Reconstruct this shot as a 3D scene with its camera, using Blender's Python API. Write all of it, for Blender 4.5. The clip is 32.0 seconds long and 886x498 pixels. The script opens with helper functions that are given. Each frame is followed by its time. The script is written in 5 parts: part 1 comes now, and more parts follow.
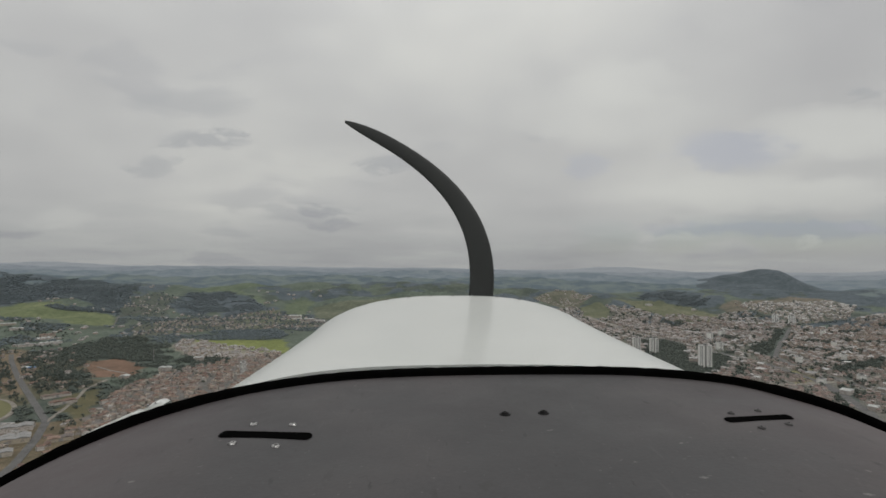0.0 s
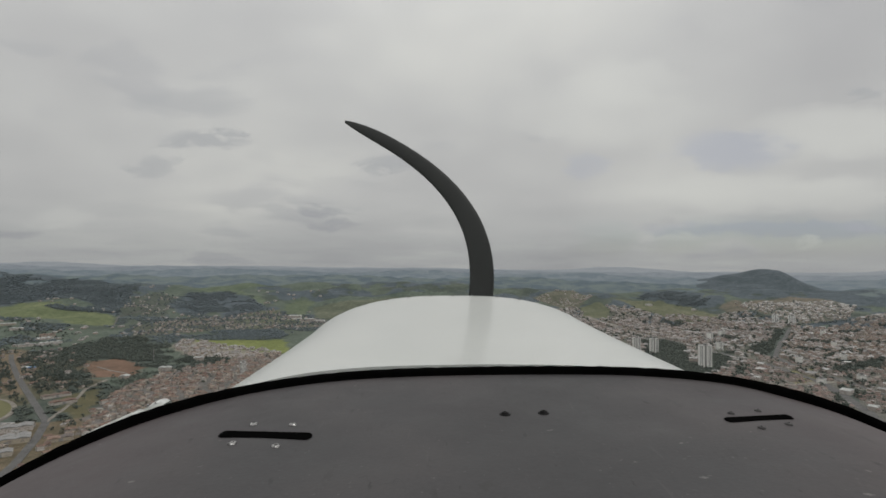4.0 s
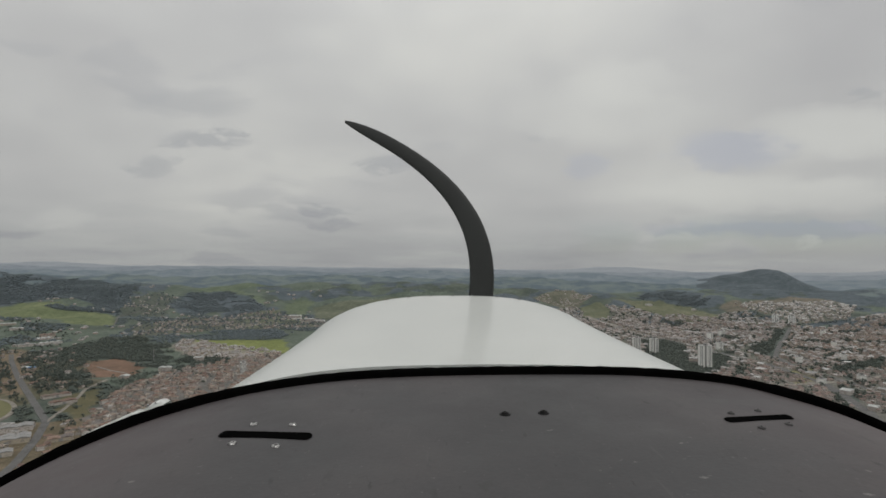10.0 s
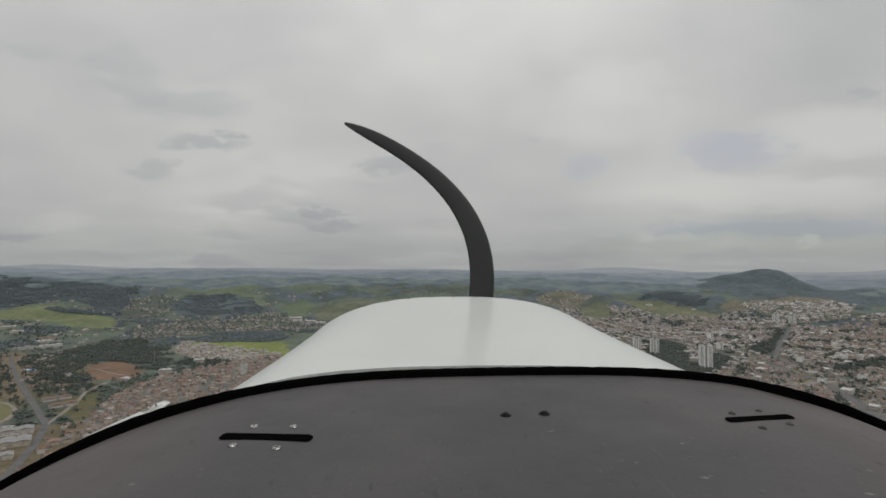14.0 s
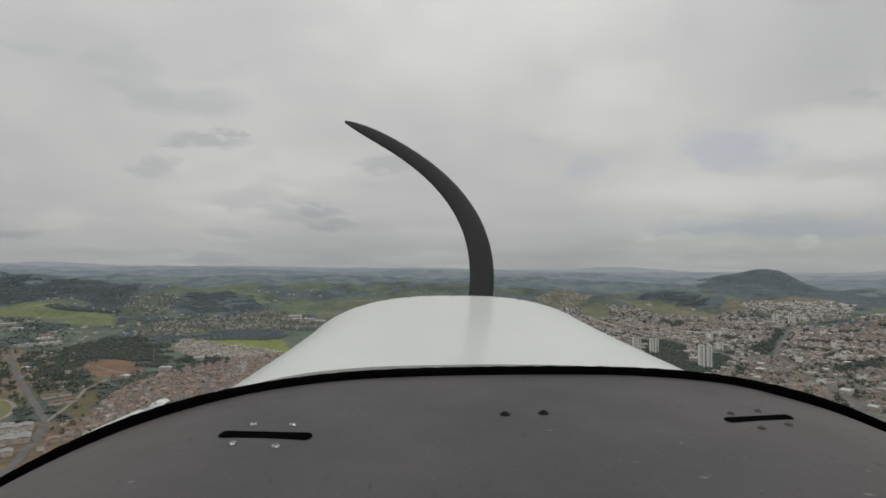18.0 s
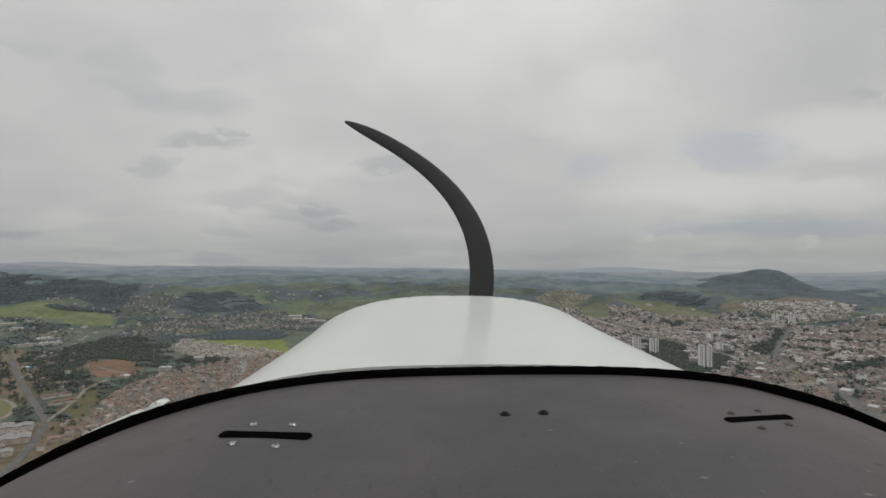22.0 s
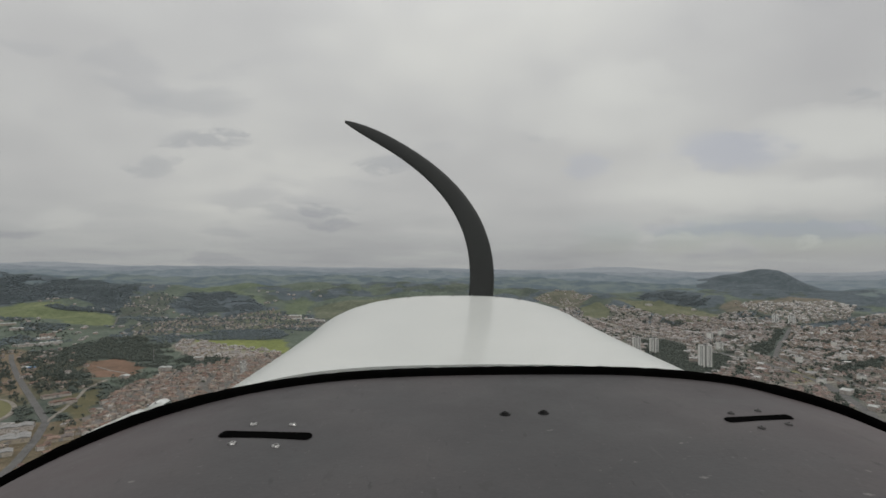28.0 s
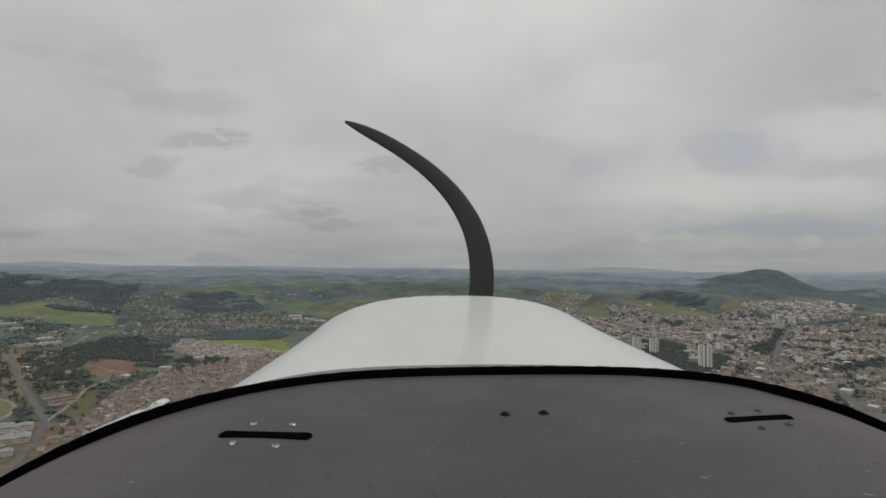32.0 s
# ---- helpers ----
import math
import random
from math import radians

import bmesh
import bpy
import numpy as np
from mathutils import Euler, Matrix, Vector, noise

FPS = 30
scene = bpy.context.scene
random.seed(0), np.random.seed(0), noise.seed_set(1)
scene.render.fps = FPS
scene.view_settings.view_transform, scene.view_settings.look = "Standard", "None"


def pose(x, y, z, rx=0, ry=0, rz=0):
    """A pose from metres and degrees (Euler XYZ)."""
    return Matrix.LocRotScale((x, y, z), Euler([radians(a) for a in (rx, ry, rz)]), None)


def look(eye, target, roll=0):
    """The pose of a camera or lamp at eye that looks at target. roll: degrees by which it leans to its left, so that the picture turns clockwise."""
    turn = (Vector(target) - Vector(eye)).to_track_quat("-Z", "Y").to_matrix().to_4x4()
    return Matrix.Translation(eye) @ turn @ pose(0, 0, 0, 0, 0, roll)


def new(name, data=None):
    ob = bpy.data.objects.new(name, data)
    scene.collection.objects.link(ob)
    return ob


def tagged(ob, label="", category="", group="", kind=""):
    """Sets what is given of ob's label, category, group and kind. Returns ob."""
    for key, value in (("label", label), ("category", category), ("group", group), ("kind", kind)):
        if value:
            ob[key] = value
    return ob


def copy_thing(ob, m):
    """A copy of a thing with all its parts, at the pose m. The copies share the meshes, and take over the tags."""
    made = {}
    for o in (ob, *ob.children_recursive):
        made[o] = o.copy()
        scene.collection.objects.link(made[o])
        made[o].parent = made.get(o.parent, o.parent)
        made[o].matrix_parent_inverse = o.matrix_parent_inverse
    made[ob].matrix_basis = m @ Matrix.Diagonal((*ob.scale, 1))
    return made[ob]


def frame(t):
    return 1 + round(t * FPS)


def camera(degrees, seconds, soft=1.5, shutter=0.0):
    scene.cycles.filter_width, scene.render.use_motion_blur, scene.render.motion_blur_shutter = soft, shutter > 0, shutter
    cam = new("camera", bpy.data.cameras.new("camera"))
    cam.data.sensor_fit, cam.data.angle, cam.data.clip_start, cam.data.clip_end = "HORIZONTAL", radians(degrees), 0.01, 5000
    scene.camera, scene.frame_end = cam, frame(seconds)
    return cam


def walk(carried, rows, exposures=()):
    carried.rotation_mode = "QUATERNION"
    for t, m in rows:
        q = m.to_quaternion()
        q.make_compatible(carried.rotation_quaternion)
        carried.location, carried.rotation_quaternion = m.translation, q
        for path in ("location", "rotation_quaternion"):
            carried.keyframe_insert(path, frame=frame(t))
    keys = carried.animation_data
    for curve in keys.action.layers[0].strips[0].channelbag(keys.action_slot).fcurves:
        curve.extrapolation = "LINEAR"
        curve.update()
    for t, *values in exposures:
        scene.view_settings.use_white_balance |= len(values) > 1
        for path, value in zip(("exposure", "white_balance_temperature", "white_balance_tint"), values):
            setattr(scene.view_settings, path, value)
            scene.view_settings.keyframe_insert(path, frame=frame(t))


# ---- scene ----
# ---- the camera: fixed inside the aircraft, with the small shake of its mount ----
cam = camera(80, 32.0, soft=1.6)
EYE = Vector((0, 0, 250))
BASE = look(EYE, EYE + Vector((0, 934.3, 34)), 0.7)


def shaken(down, lean):
    """The camera's pose, tipped by so many degrees against its mount."""
    return BASE @ pose(0, 0, 0, down, 0, lean)


walk(cam, [
    (0.0, shaken(0, 0)), (5.0, shaken(0, 0)), (10.0, shaken(0, 0)), (10.5, shaken(-0.40, -0.42)), (11.0, shaken(-0.74, -0.72)),
    (11.5, shaken(-0.46, -0.66)), (12.0, shaken(-0.15, -0.42)), (12.5, shaken(-0.03, -0.54)), (13.0, shaken(0.09, -0.54)),
    (13.5, shaken(0.06, -0.60)), (14.0, shaken(0.12, -0.24)), (14.5, shaken(0, 0)), (16.5, shaken(0, 0)), (24.0, shaken(0, 0)),
    (32.0, shaken(0, 0)),
], exposures=[(0.0, -0.06), (6.0, -0.06), (9.0, -0.08), (14.0, -0.02), (17.5, 0.0), (20.0, 0.04), (22.0, 0.05), (24.5, -0.02), (28.0, -0.04), (32.0, -0.10)])

# ---- overcast sky and a weak, wide sun ----
SUN_UP, SUN_TURN = 52.0, 120.0


def node(tree, kind, values=(), **settings):
    n = tree.nodes.new(kind)
    for key, value in settings.items():
        if key == "operation":
            n.operation = value
        elif key == "blend":
            n.blend_type = value
        elif key == "data_type":
            n.data_type = value
        elif key == "clamp":
            n.use_clamp = value
    for key, value in values:
        if isinstance(value, bpy.types.NodeSocket):
            tree.links.new(value, n.inputs[key])
        else:
            n.inputs[key].default_value = value
    return n


def maths(tree, operation, a, b=0.0, clamp=False):
    return node(tree, "ShaderNodeMath", [(0, a), (1, b)], operation=operation, clamp=clamp).outputs[0]


def noise_tex(tree, vector, scale, detail=4.0, rough=0.55):
    values = [("Scale", scale), ("Detail", detail), ("Roughness", rough)]
    if vector is not None:
        values.append(("Vector", vector))
    return node(tree, "ShaderNodeTexNoise", values).outputs["Fac"]


def ramp(tree, fac, stops):
    n = tree.nodes.new("ShaderNodeValToRGB")
    els = n.color_ramp.elements
    while len(els) < len(stops):
        els.new(0.5)
    for e, (at, col) in zip(els, stops):
        e.position, e.color = at, (*col, 1) if len(col) == 3 else col
    tree.links.new(fac, n.inputs[0])
    return n.outputs[0]


def mix(tree, fac, a, b, blend="MIX"):
    n = node(tree, "ShaderNodeMix", data_type="RGBA", blend=blend)
    for key, value in ((0, fac), (6, a), (7, b)):
        if isinstance(value, bpy.types.NodeSocket):
            tree.links.new(value, n.inputs[key])
        else:
            n.inputs[key].default_value = value if key == 0 else (*value, 1)
    return n.outputs[2]


def step(tree, value, low, high):
    n = node(tree, "ShaderNodeMapRange", [(0, value), (1, low), (2, high)])
    n.interpolation_type = "SMOOTHSTEP"
    return n.outputs[0]


def build_sky():
    world = bpy.data.worlds.new("overcast")
    scene.world = world
    world.use_nodes = True
    t = world.node_tree
    t.nodes.clear()
    way = t.nodes.new("ShaderNodeTexCoord").outputs["Generated"]
    x, y, z = node(t, "ShaderNodeSeparateXYZ", [(0, way)]).outputs
    low = maths(t, "ADD", maths(t, "MAXIMUM", z, 0.0), 0.10)
    flat = node(t, "ShaderNodeCombineXYZ", [(0, maths(t, "DIVIDE", x, low)), (1, maths(t, "DIVIDE", y, low)), (2, 0.0)]).outputs[0]
    # broad grey sheets, seen foreshortened towards the horizon
    broad = noise_tex(t, node(t, "ShaderNodeVectorMath", [(0, way), (1, (2.2, 2.2, 3.6))], operation="MULTIPLY").outputs[0], 1.1, 3.0, 0.5)
    grain = noise_tex(t, flat, 0.8, 4.0, 0.5)
    stripes = node(t, "ShaderNodeVectorMath", [(0, way), (1, (3.0, 3.0, 8.0))], operation="MULTIPLY").outputs[0]
    puffs = noise_tex(t, stripes, 2.6, 3.0, 0.45)
    deck = maths(t, "ADD", maths(t, "MULTIPLY", broad, 0.65), maths(t, "MULTIPLY", grain, 0.35))
    grey = ramp(t, deck, [(0.32, (0.448, 0.446, 0.450)), (0.50, (0.532, 0.531, 0.524)), (0.66, (0.635, 0.631, 0.604))])
    where = noise_tex(t, stripes, 0.9, 2.0, 0.5)
    dark = maths(t, "MULTIPLY", step(t, puffs, 0.53, 0.63), maths(t, "MULTIPLY", step(t, where, 0.50, 0.64), 0.35))
    dark = maths(t, "MULTIPLY", dark, step(t, z, 0.50, 0.22))
    grey = mix(t, dark, grey, (0.375, 0.38, 0.405))
    # single clouds: bearing and height as slopes, width, depth, strength
    ahead = maths(t, "MAXIMUM", y, 0.05)
    ripple = maths(t, "MULTIPLY", maths(t, "SUBTRACT", noise_tex(t, stripes, 6.0, 5.0, 0.65), 0.5), 0.15)
    east, rise = maths(t, "ADD", maths(t, "DIVIDE", x, ahead), ripple), maths(t, "ADD", maths(t, "DIVIDE", z, ahead), maths(t, "MULTIPLY", ripple, 0.4))

    def puff(under, bearing, slope, wide, deep, strength, tint):
        u = maths(t, "DIVIDE", maths(t, "SUBTRACT", east, bearing), wide)
        v = maths(t, "DIVIDE", maths(t, "SUBTRACT", rise, slope), deep)
        off = maths(t, "ADD", maths(t, "MULTIPLY", u, u), maths(t, "MULTIPLY", v, v))
        return mix(t, maths(t, "MULTIPLY", step(t, off, 1.35, 0.1), strength), under, tint)

    shade, blue, glow = (0.35, 0.36, 0.385), (0.42, 0.44, 0.51), (0.66, 0.66, 0.63)
    for bearing, slope, wide, deep, strength, tint in (
            (0.66, 0.080, 0.30, 0.016, 0.60, blue), (-0.45, 0.240, 0.090, 0.018, 0.55, shade), (-0.55, 0.188, 0.05, 0.020, 0.40, shade), (-0.10, 0.199, 0.065, 0.017, 0.50, shade),
            (-0.23, 0.107, 0.065, 0.011, 0.50, shade), (-0.21, 0.080, 0.055, 0.009, 0.45, shade), (-0.81, 0.056, 0.05, 0.010, 0.40, shade),
            (0.55, 0.232, 0.12, 0.042, 0.60, blue), (0.27, 0.200, 0.045, 0.026, 0.40, blue), (-0.49, 0.310, 0.13, 0.03, 0.35, shade),
            (0.81, 0.347, 0.035, 0.013, 0.40, shade), (0.43, 0.066, 0.07, 0.011, 0.45, glow), (0.70, 0.062, 0.030, 0.012, 0.75, glow), (0.78, 0.27, 0.20, 0.055, 0.55, glow), (0.62, 0.150, 0.32, 0.040, 0.55, glow), (0.35, 0.36, 0.12, 0.05, 0.35, glow),
            (0.30, 0.30, 0.20, 0.06, 0.35, glow), (-0.72, 0.085, 0.06, 0.018, 0.30, glow)):
        grey = puff(grey, bearing, slope, wide, deep, strength, tint)
    # brighter towards the zenith, dimmer in the mist at the horizon
    up = step(t, z, 0.0, 0.9)
    grey = mix(t, 1.0, grey, ramp(t, up, [(0.0, (0.68, 0.69, 0.70)), (0.015, (0.83, 0.835, 0.835)), (0.06, (0.95, 0.95, 0.945)), (0.45, (1.1, 1.1, 1.1)), (1.0, (1.75, 1.75, 1.75))]), "MULTIPLY")
    below = step(t, z, -0.06, 0.0)
    grey = mix(t, below, (0.20, 0.21, 0.20), grey)
    # a thin gap of open sky low over one quarter
    gap = maths(t, "MULTIPLY", step(t, z, 0.012, 0.05), step(t, z, 0.105, 0.065))
    gap = maths(t, "MULTIPLY", gap, step(t, x, 0.12, 0.38))
    gap = maths(t, "MULTIPLY", gap, step(t, puffs, 0.60, 0.45))
    sky = t.nodes.new("ShaderNodeTexSky")
    sky.sky_type, sky.sun_disc = "NISHITA", False
    sky.sun_elevation, sky.sun_rotation = radians(SUN_UP), radians(SUN_TURN)
    clear = node(t, "ShaderNodeBackground", [(0, sky.outputs[0]), (1, 0.07)]).outputs[0]
    cloud = node(t, "ShaderNodeBackground", [(0, grey), (1, 1.0)]).outputs[0]
    both = node(t, "ShaderNodeMixShader", [(0, maths(t, "MULTIPLY", gap, 0.30)), (1, cloud), (2, clear)]).outputs[0]
    node(t, "ShaderNodeOutputWorld", [(0, both)])


build_sky()
sun = new("sun", bpy.data.lights.new("sun", "SUN"))
sun.data.energy, sun.data.angle, sun.data.color = 0.7, radians(25), (1, 0.97, 0.92)
sun.matrix_world = look((0, 0, 900), Vector((0, 0, 900)) - Vector((math.sin(radians(SUN_TURN)) * math.cos(radians(SUN_UP)),
                        math.cos(radians(SUN_TURN)) * math.cos(radians(SUN_UP)), math.sin(radians(SUN_UP)))))


# ---- materials ----
def material(name):
    m = bpy.data.materials.new(name)
    m.use_nodes = True
    t = m.node_tree
    return m, t, t.nodes["Principled BSDF"]


def finish(t, bsdf, colour, rough=0.7, bump=None, strength=0.3, distance=0.01, **inputs):
    t.links.new(colour, bsdf.inputs["Base Color"])
    if isinstance(rough, bpy.types.NodeSocket):
        t.links.new(rough, bsdf.inputs["Roughness"])
    else:
        bsdf.inputs["Roughness"].default_value = rough
    if bump is not None:
        b = node(t, "ShaderNodeBump", [("Height", bump), ("Strength", strength), ("Distance", distance)])
        t.links.new(b.outputs[0], bsdf.inputs["Normal"])
    for key, value in inputs.items():
        bsdf.inputs[key.replace("_", " ")].default_value = value


def here(t):
    return t.nodes.new("ShaderNodeTexCoord").outputs["Object"]


def varied(name, stops, rough=0.85, scale=0.35, island=False, dirt=0.35):
    """Colour that changes from piece to piece, with blotches and fine grain over it."""
    m, t, b = material(name)
    if island:
        pick = t.nodes.new("ShaderNodeNewGeometry").outputs["Random Per Island"]
    else:
        pick = t.nodes.new("ShaderNodeObjectInfo").outputs["Random"]
    tint = ramp(t, pick, stops)
    blotch = noise_tex(t, here(t), scale, 4.0)
    fine = noise_tex(t, here(t), scale * 9, 3.0)
    tint = mix(t, step(t, blotch, 0.35, 0.7), tint, tuple(c * 0.7 for c in stops[0][1]))
    tint = mix(t, maths(t, "MULTIPLY", fine, dirt), tint, (0.06, 0.055, 0.05))
    finish(t, b, tint, rough, fine, 0.4, 0.05)
    return m


def plain(name, colour, rough=0.6, scale=3.0, spread=0.25, metal=0.0, shine=0.5):
    m, t, b = material(name)
    n = noise_tex(t, here(t), scale, 5.0)
    lowc, highc = tuple(c * (1 - spread) for c in colour), tuple(min(1, c * (1 + spread)) for c in colour)
    finish(t, b, ramp(t, n, [(0.3, lowc), (0.7, highc)]), rough, n, 0.2, 0.02, Metallic=metal, Specular_IOR_Level=shine)
    return m


CLAY = [(0.0, (0.150, 0.100, 0.086)), (0.20, (0.250, 0.163, 0.138)), (0.36, (0.330, 0.228, 0.196)), (0.50, (0.185, 0.162, 0.154)), (0.62, (0.350, 0.288, 0.252)),
        (0.78, (0.410, 0.368, 0.336)), (0.9, (0.180, 0.173, 0.174)), (1.0, (0.620, 0.608, 0.590))]
CLAY_WARM = [(0.0, (0.145, 0.086, 0.066)), (0.22, (0.255, 0.156, 0.117)), (0.40, (0.335, 0.224, 0.168)), (0.52, (0.175, 0.143, 0.122)), (0.66, (0.350, 0.275, 0.215)),
             (0.80, (0.400, 0.348, 0.288)), (0.9, (0.165, 0.153, 0.145)), (1.0, (0.560, 0.540, 0.500))]
PALE = [(0.0, (0.30, 0.285, 0.275)), (0.35, (0.46, 0.44, 0.425)), (0.6, (0.36, 0.27, 0.235)), (0.8, (0.60, 0.59, 0.575)), (1.0, (0.27, 0.265, 0.27))]
WALLS = [(0.0, (0.42, 0.37, 0.33)), (0.3, (0.58, 0.54, 0.50)), (0.5, (0.42, 0.32, 0.26)), (0.7, (0.66, 0.64, 0.62)), (0.85, (0.46, 0.40, 0.30)), (1.0, (0.34, 0.33, 0.33))]
LEAVES = [(0.0, (0.045, 0.063, 0.052)), (0.4, (0.059, 0.079, 0.064)), (0.75, (0.077, 0.094, 0.072)), (1.0, (0.110, 0.118, 0.086))]

m_clay_far = varied("clay_roofs", CLAY, island=True)
m_pale_far = varied("pale_roofs", PALE, island=True)
m_bright_far = varied("bright_roofs", [(0.0, (0.46, 0.45, 0.43)), (0.4, (0.60, 0.59, 0.57)), (0.7, (0.34, 0.30, 0.27)), (1.0, (0.68, 0.67, 0.65))], island=True, dirt=0.2)
m_wall_far = varied("rendered_walls", WALLS, island=True)
m_leaf_far = varied("woodland_leaves", LEAVES, island=True, scale=0.2, dirt=0.2)
# leaves of the farther woods: blue distance haze mixed into the base colour
m_hazed_leaf_far = varied("hazed_far_leaves", [(0.0, (0.102, 0.131, 0.145)), (0.5, (0.110, 0.138, 0.150)), (1.0, (0.120, 0.147, 0.154))], island=True, scale=0.2, dirt=0.08)
m_clay = varied("clay_tiles", CLAY_WARM, scale=0.5)
m_clay_west = varied("warm_clay_roofs", CLAY_WARM, island=True)
m_pale = varied("fibre_cement", PALE)
m_wall = varied("house_render", WALLS, scale=0.4)
m_leaf = varied("leaves", LEAVES, scale=0.6, dirt=0.2)
m_bark = plain("bark", (0.09, 0.065, 0.045), 0.9)
m_glass = plain("window_glass", (0.05, 0.06, 0.07), 0.15, 0.5)
m_door = plain("door_paint", (0.13, 0.09, 0.06), 0.6)
m_tower = plain("tower_render", (0.74, 0.73, 0.70), 0.8, 0.12, 0.12)
m_tower_white = plain("white_tower_render", (0.80, 0.80, 0.78), 0.8, 0.12, 0.08)
m_tower_dark = plain("tower_recess", (0.24, 0.235, 0.23), 0.8, 0.2, 0.15)
m_white_metal = plain("white_sheet_roof", (0.40, 0.40, 0.39), 0.55, 0.15, 0.28)
m_grey_metal = plain("grey_sheet_roof", (0.215, 0.21, 0.205), 0.5, 0.15, 0.22)
m_blue_sheet = plain("blue_sheet_roof", (0.10, 0.22, 0.40), 0.5, 0.2, 0.3)
m_meadow = plain("mown_grass", (0.125, 0.120, 0.050), 0.95, 0.1, 0.2)
m_asphalt = plain("asphalt", (0.095, 0.092, 0.090), 0.9, 0.08, 0.25)
m_earth_road = plain("concrete_road", (0.20, 0.18, 0.155), 0.9, 0.06, 0.22)


def ground_material():
    m, t, b = material("valley_ground")
    cover = node(t, "ShaderNodeAttribute")
    cover.attribute_name = "cover"
    place = here(t)
    broad = noise_tex(t, place, 0.008, 5.0, 0.6)
    mid = noise_tex(t, place, 0.05, 4.0, 0.6)
    fine = noise_tex(t, place, 0.3, 3.0, 0.6)
    c = mix(t, 1.0, cover.outputs["Color"], ramp(t, broad, [(0.3, (0.72, 0.76, 0.72)), (0.7, (1.22, 1.18, 1.15))]), "MULTIPLY")
    c = mix(t, 1.0, c, ramp(t, mid, [(0.3, (0.70, 0.74, 0.70)), (0.7, (1.25, 1.2, 1.2))]), "MULTIPLY")
    c = mix(t, 1.0, c, ramp(t, fine, [(0.3, (0.82, 0.82, 0.82)), (0.7, (1.15, 1.15, 1.15))]), "MULTIPLY")
    finish(t, b, c, 0.95, fine, 0.5, 0.8)
    b.inputs["Specular IOR Level"].default_value = 0.15
    return m


# ---- the lie of the land ----

def smooth(a, b, v):
    u = np.clip((v - a) / (b - a), 0, 1)
    return u * u * (3 - 2 * u)


def wave(x, y, size, seed):
    """Soft rolling noise, about -1 to 1, with hills of that size in metres."""
    k, total = 6.283 / size, 0.0
    for i in range(5):
        a = seed * 1.7 + i * 2.399
        f = k * (0.75 + 0.27 * i)
        total = total + np.sin(f * (x * math.cos(a) + y * math.sin(a)) + seed * 3.1 + i * 1.3) / (1 + 0.45 * i)
    return total / 2.1


def mound(x, y, cx, cy, sx, sy, turn=0.0):
    c, s = math.cos(radians(turn)), math.sin(radians(turn))
    u, v = (x - cx) * c + (y - cy) * s, (y - cy) * c - (x - cx) * s
    return np.exp(-(u / sx) ** 2 - (v / sy) ** 2)


def height(x, y):
    """The lie of the land over the valley floor, in metres."""
    r = np.hypot(x, y)
    z = 6 * wave(x, y, 900, 1) * smooth(500, 1500, r)
    z = z + 222 * smooth(2500, 4600, np.minimum(r, 3650)) + smooth(2500, 3650, r) * 6 * wave(x, y, 1300, 2)
    z = z + smooth(1700, 3000, r) * (13 * wave(x, y, 780, 3) + 8 * wave(x, y, 330, 4))
    z = z + smooth(2500, 3300, r) * (16 * np.abs(wave(x, y, 900, 17)) + 11 * np.abs(wave(x, y, 420, 18)) - 12)
    z = z + 62 * mound(x, y, -2700, 3080, 1000, 330, -8)
    z = z + 84 * mound(x, y, 2190, 3480, 115, 260) + 104 * mound(x, y, 1960, 3560, 260, 260)
    z = z + 46 * mound(x, y, 2700, 2980, 420, 240, -10)
    z = z + 32 * mound(x, y, 1750, 2650, 420, 380)
    z = z + 38 * mound(x, y, -1650, 2350, 420, 300, 30) + 30 * mound(x, y, -350, 3500, 600, 300, 10)
    return z


def inside(x, y, corners):
    """Which of the points lie within the outline."""
    x, y = np.asarray(x, float), np.asarray(y, float)
    hit = np.zeros(x.shape, bool)
    for (ax, ay), (bx, by) in zip(corners, corners[1:] + corners[:1]):
        if ay != by:
            hit ^= ((ay > y) != (by > y)) & (x < (bx - ax) * (y - ay) / (by - ay) + ax)
    return hit


# quarters of the valley, as outlines on the plan in metres
HOUSES_WEST = [(-500, 730), (-555, 830), (-585, 895), (-635, 1045), (-635, 1155), (-630, 1235), (-570, 1405), (-505, 1525), (-460, 1530), (-300, 1250), (-250, 955), (-320, 610)]
PALE_WEST = [(-855, 1665), (-855, 1790), (-685, 1685), (-535, 1615), (-465, 1550), (-535, 1445), (-585, 1440), (-680, 1450)]
BRIGHT_FIELD = [(-835, 1775), (-535, 1800), (-440, 1560), (-480, 1545), (-600, 1605), (-735, 1690)]
TREE_ROW = [(-840, 2010), (-625, 2080), (-540, 1830), (-760, 1830)]
SUBURB_MID = [(-1225, 2085), (-1135, 2350), (-915, 2840), (-450, 2500), (-430, 2150), (-790, 2040), (-1030, 1785)]
BARE_EARTH = [(-860, 1275), (-910, 1380), (-855, 1420), (-730, 1295), (-695, 1225), (-705, 1170), (-760, 1165)]
WOODS_WEST = [(-1110, 1510), (-1130, 1760), (-1015, 1825), (-760, 1480), (-690, 1330), (-730, 1300), (-855, 1425), (-985, 1400)]
WOODS_NEAR = [(-1135, 1365), (-1010, 1380), (-740, 1040), (-700, 850), (-760, 820), (-865, 1000)]
GREEN_HILL = [(-2030, 2375), (-2030, 2565), (-1810, 2480), (-1665, 2425), (-1430, 2320), (-1300, 2105), (-1450, 2055), (-1695, 2200), (-1850, 2160)]
VALLEY_TOWN = [(-1615, 2670), (-1560, 2950), (-1480, 2950), (-1250, 2395), (-1420, 2330)]
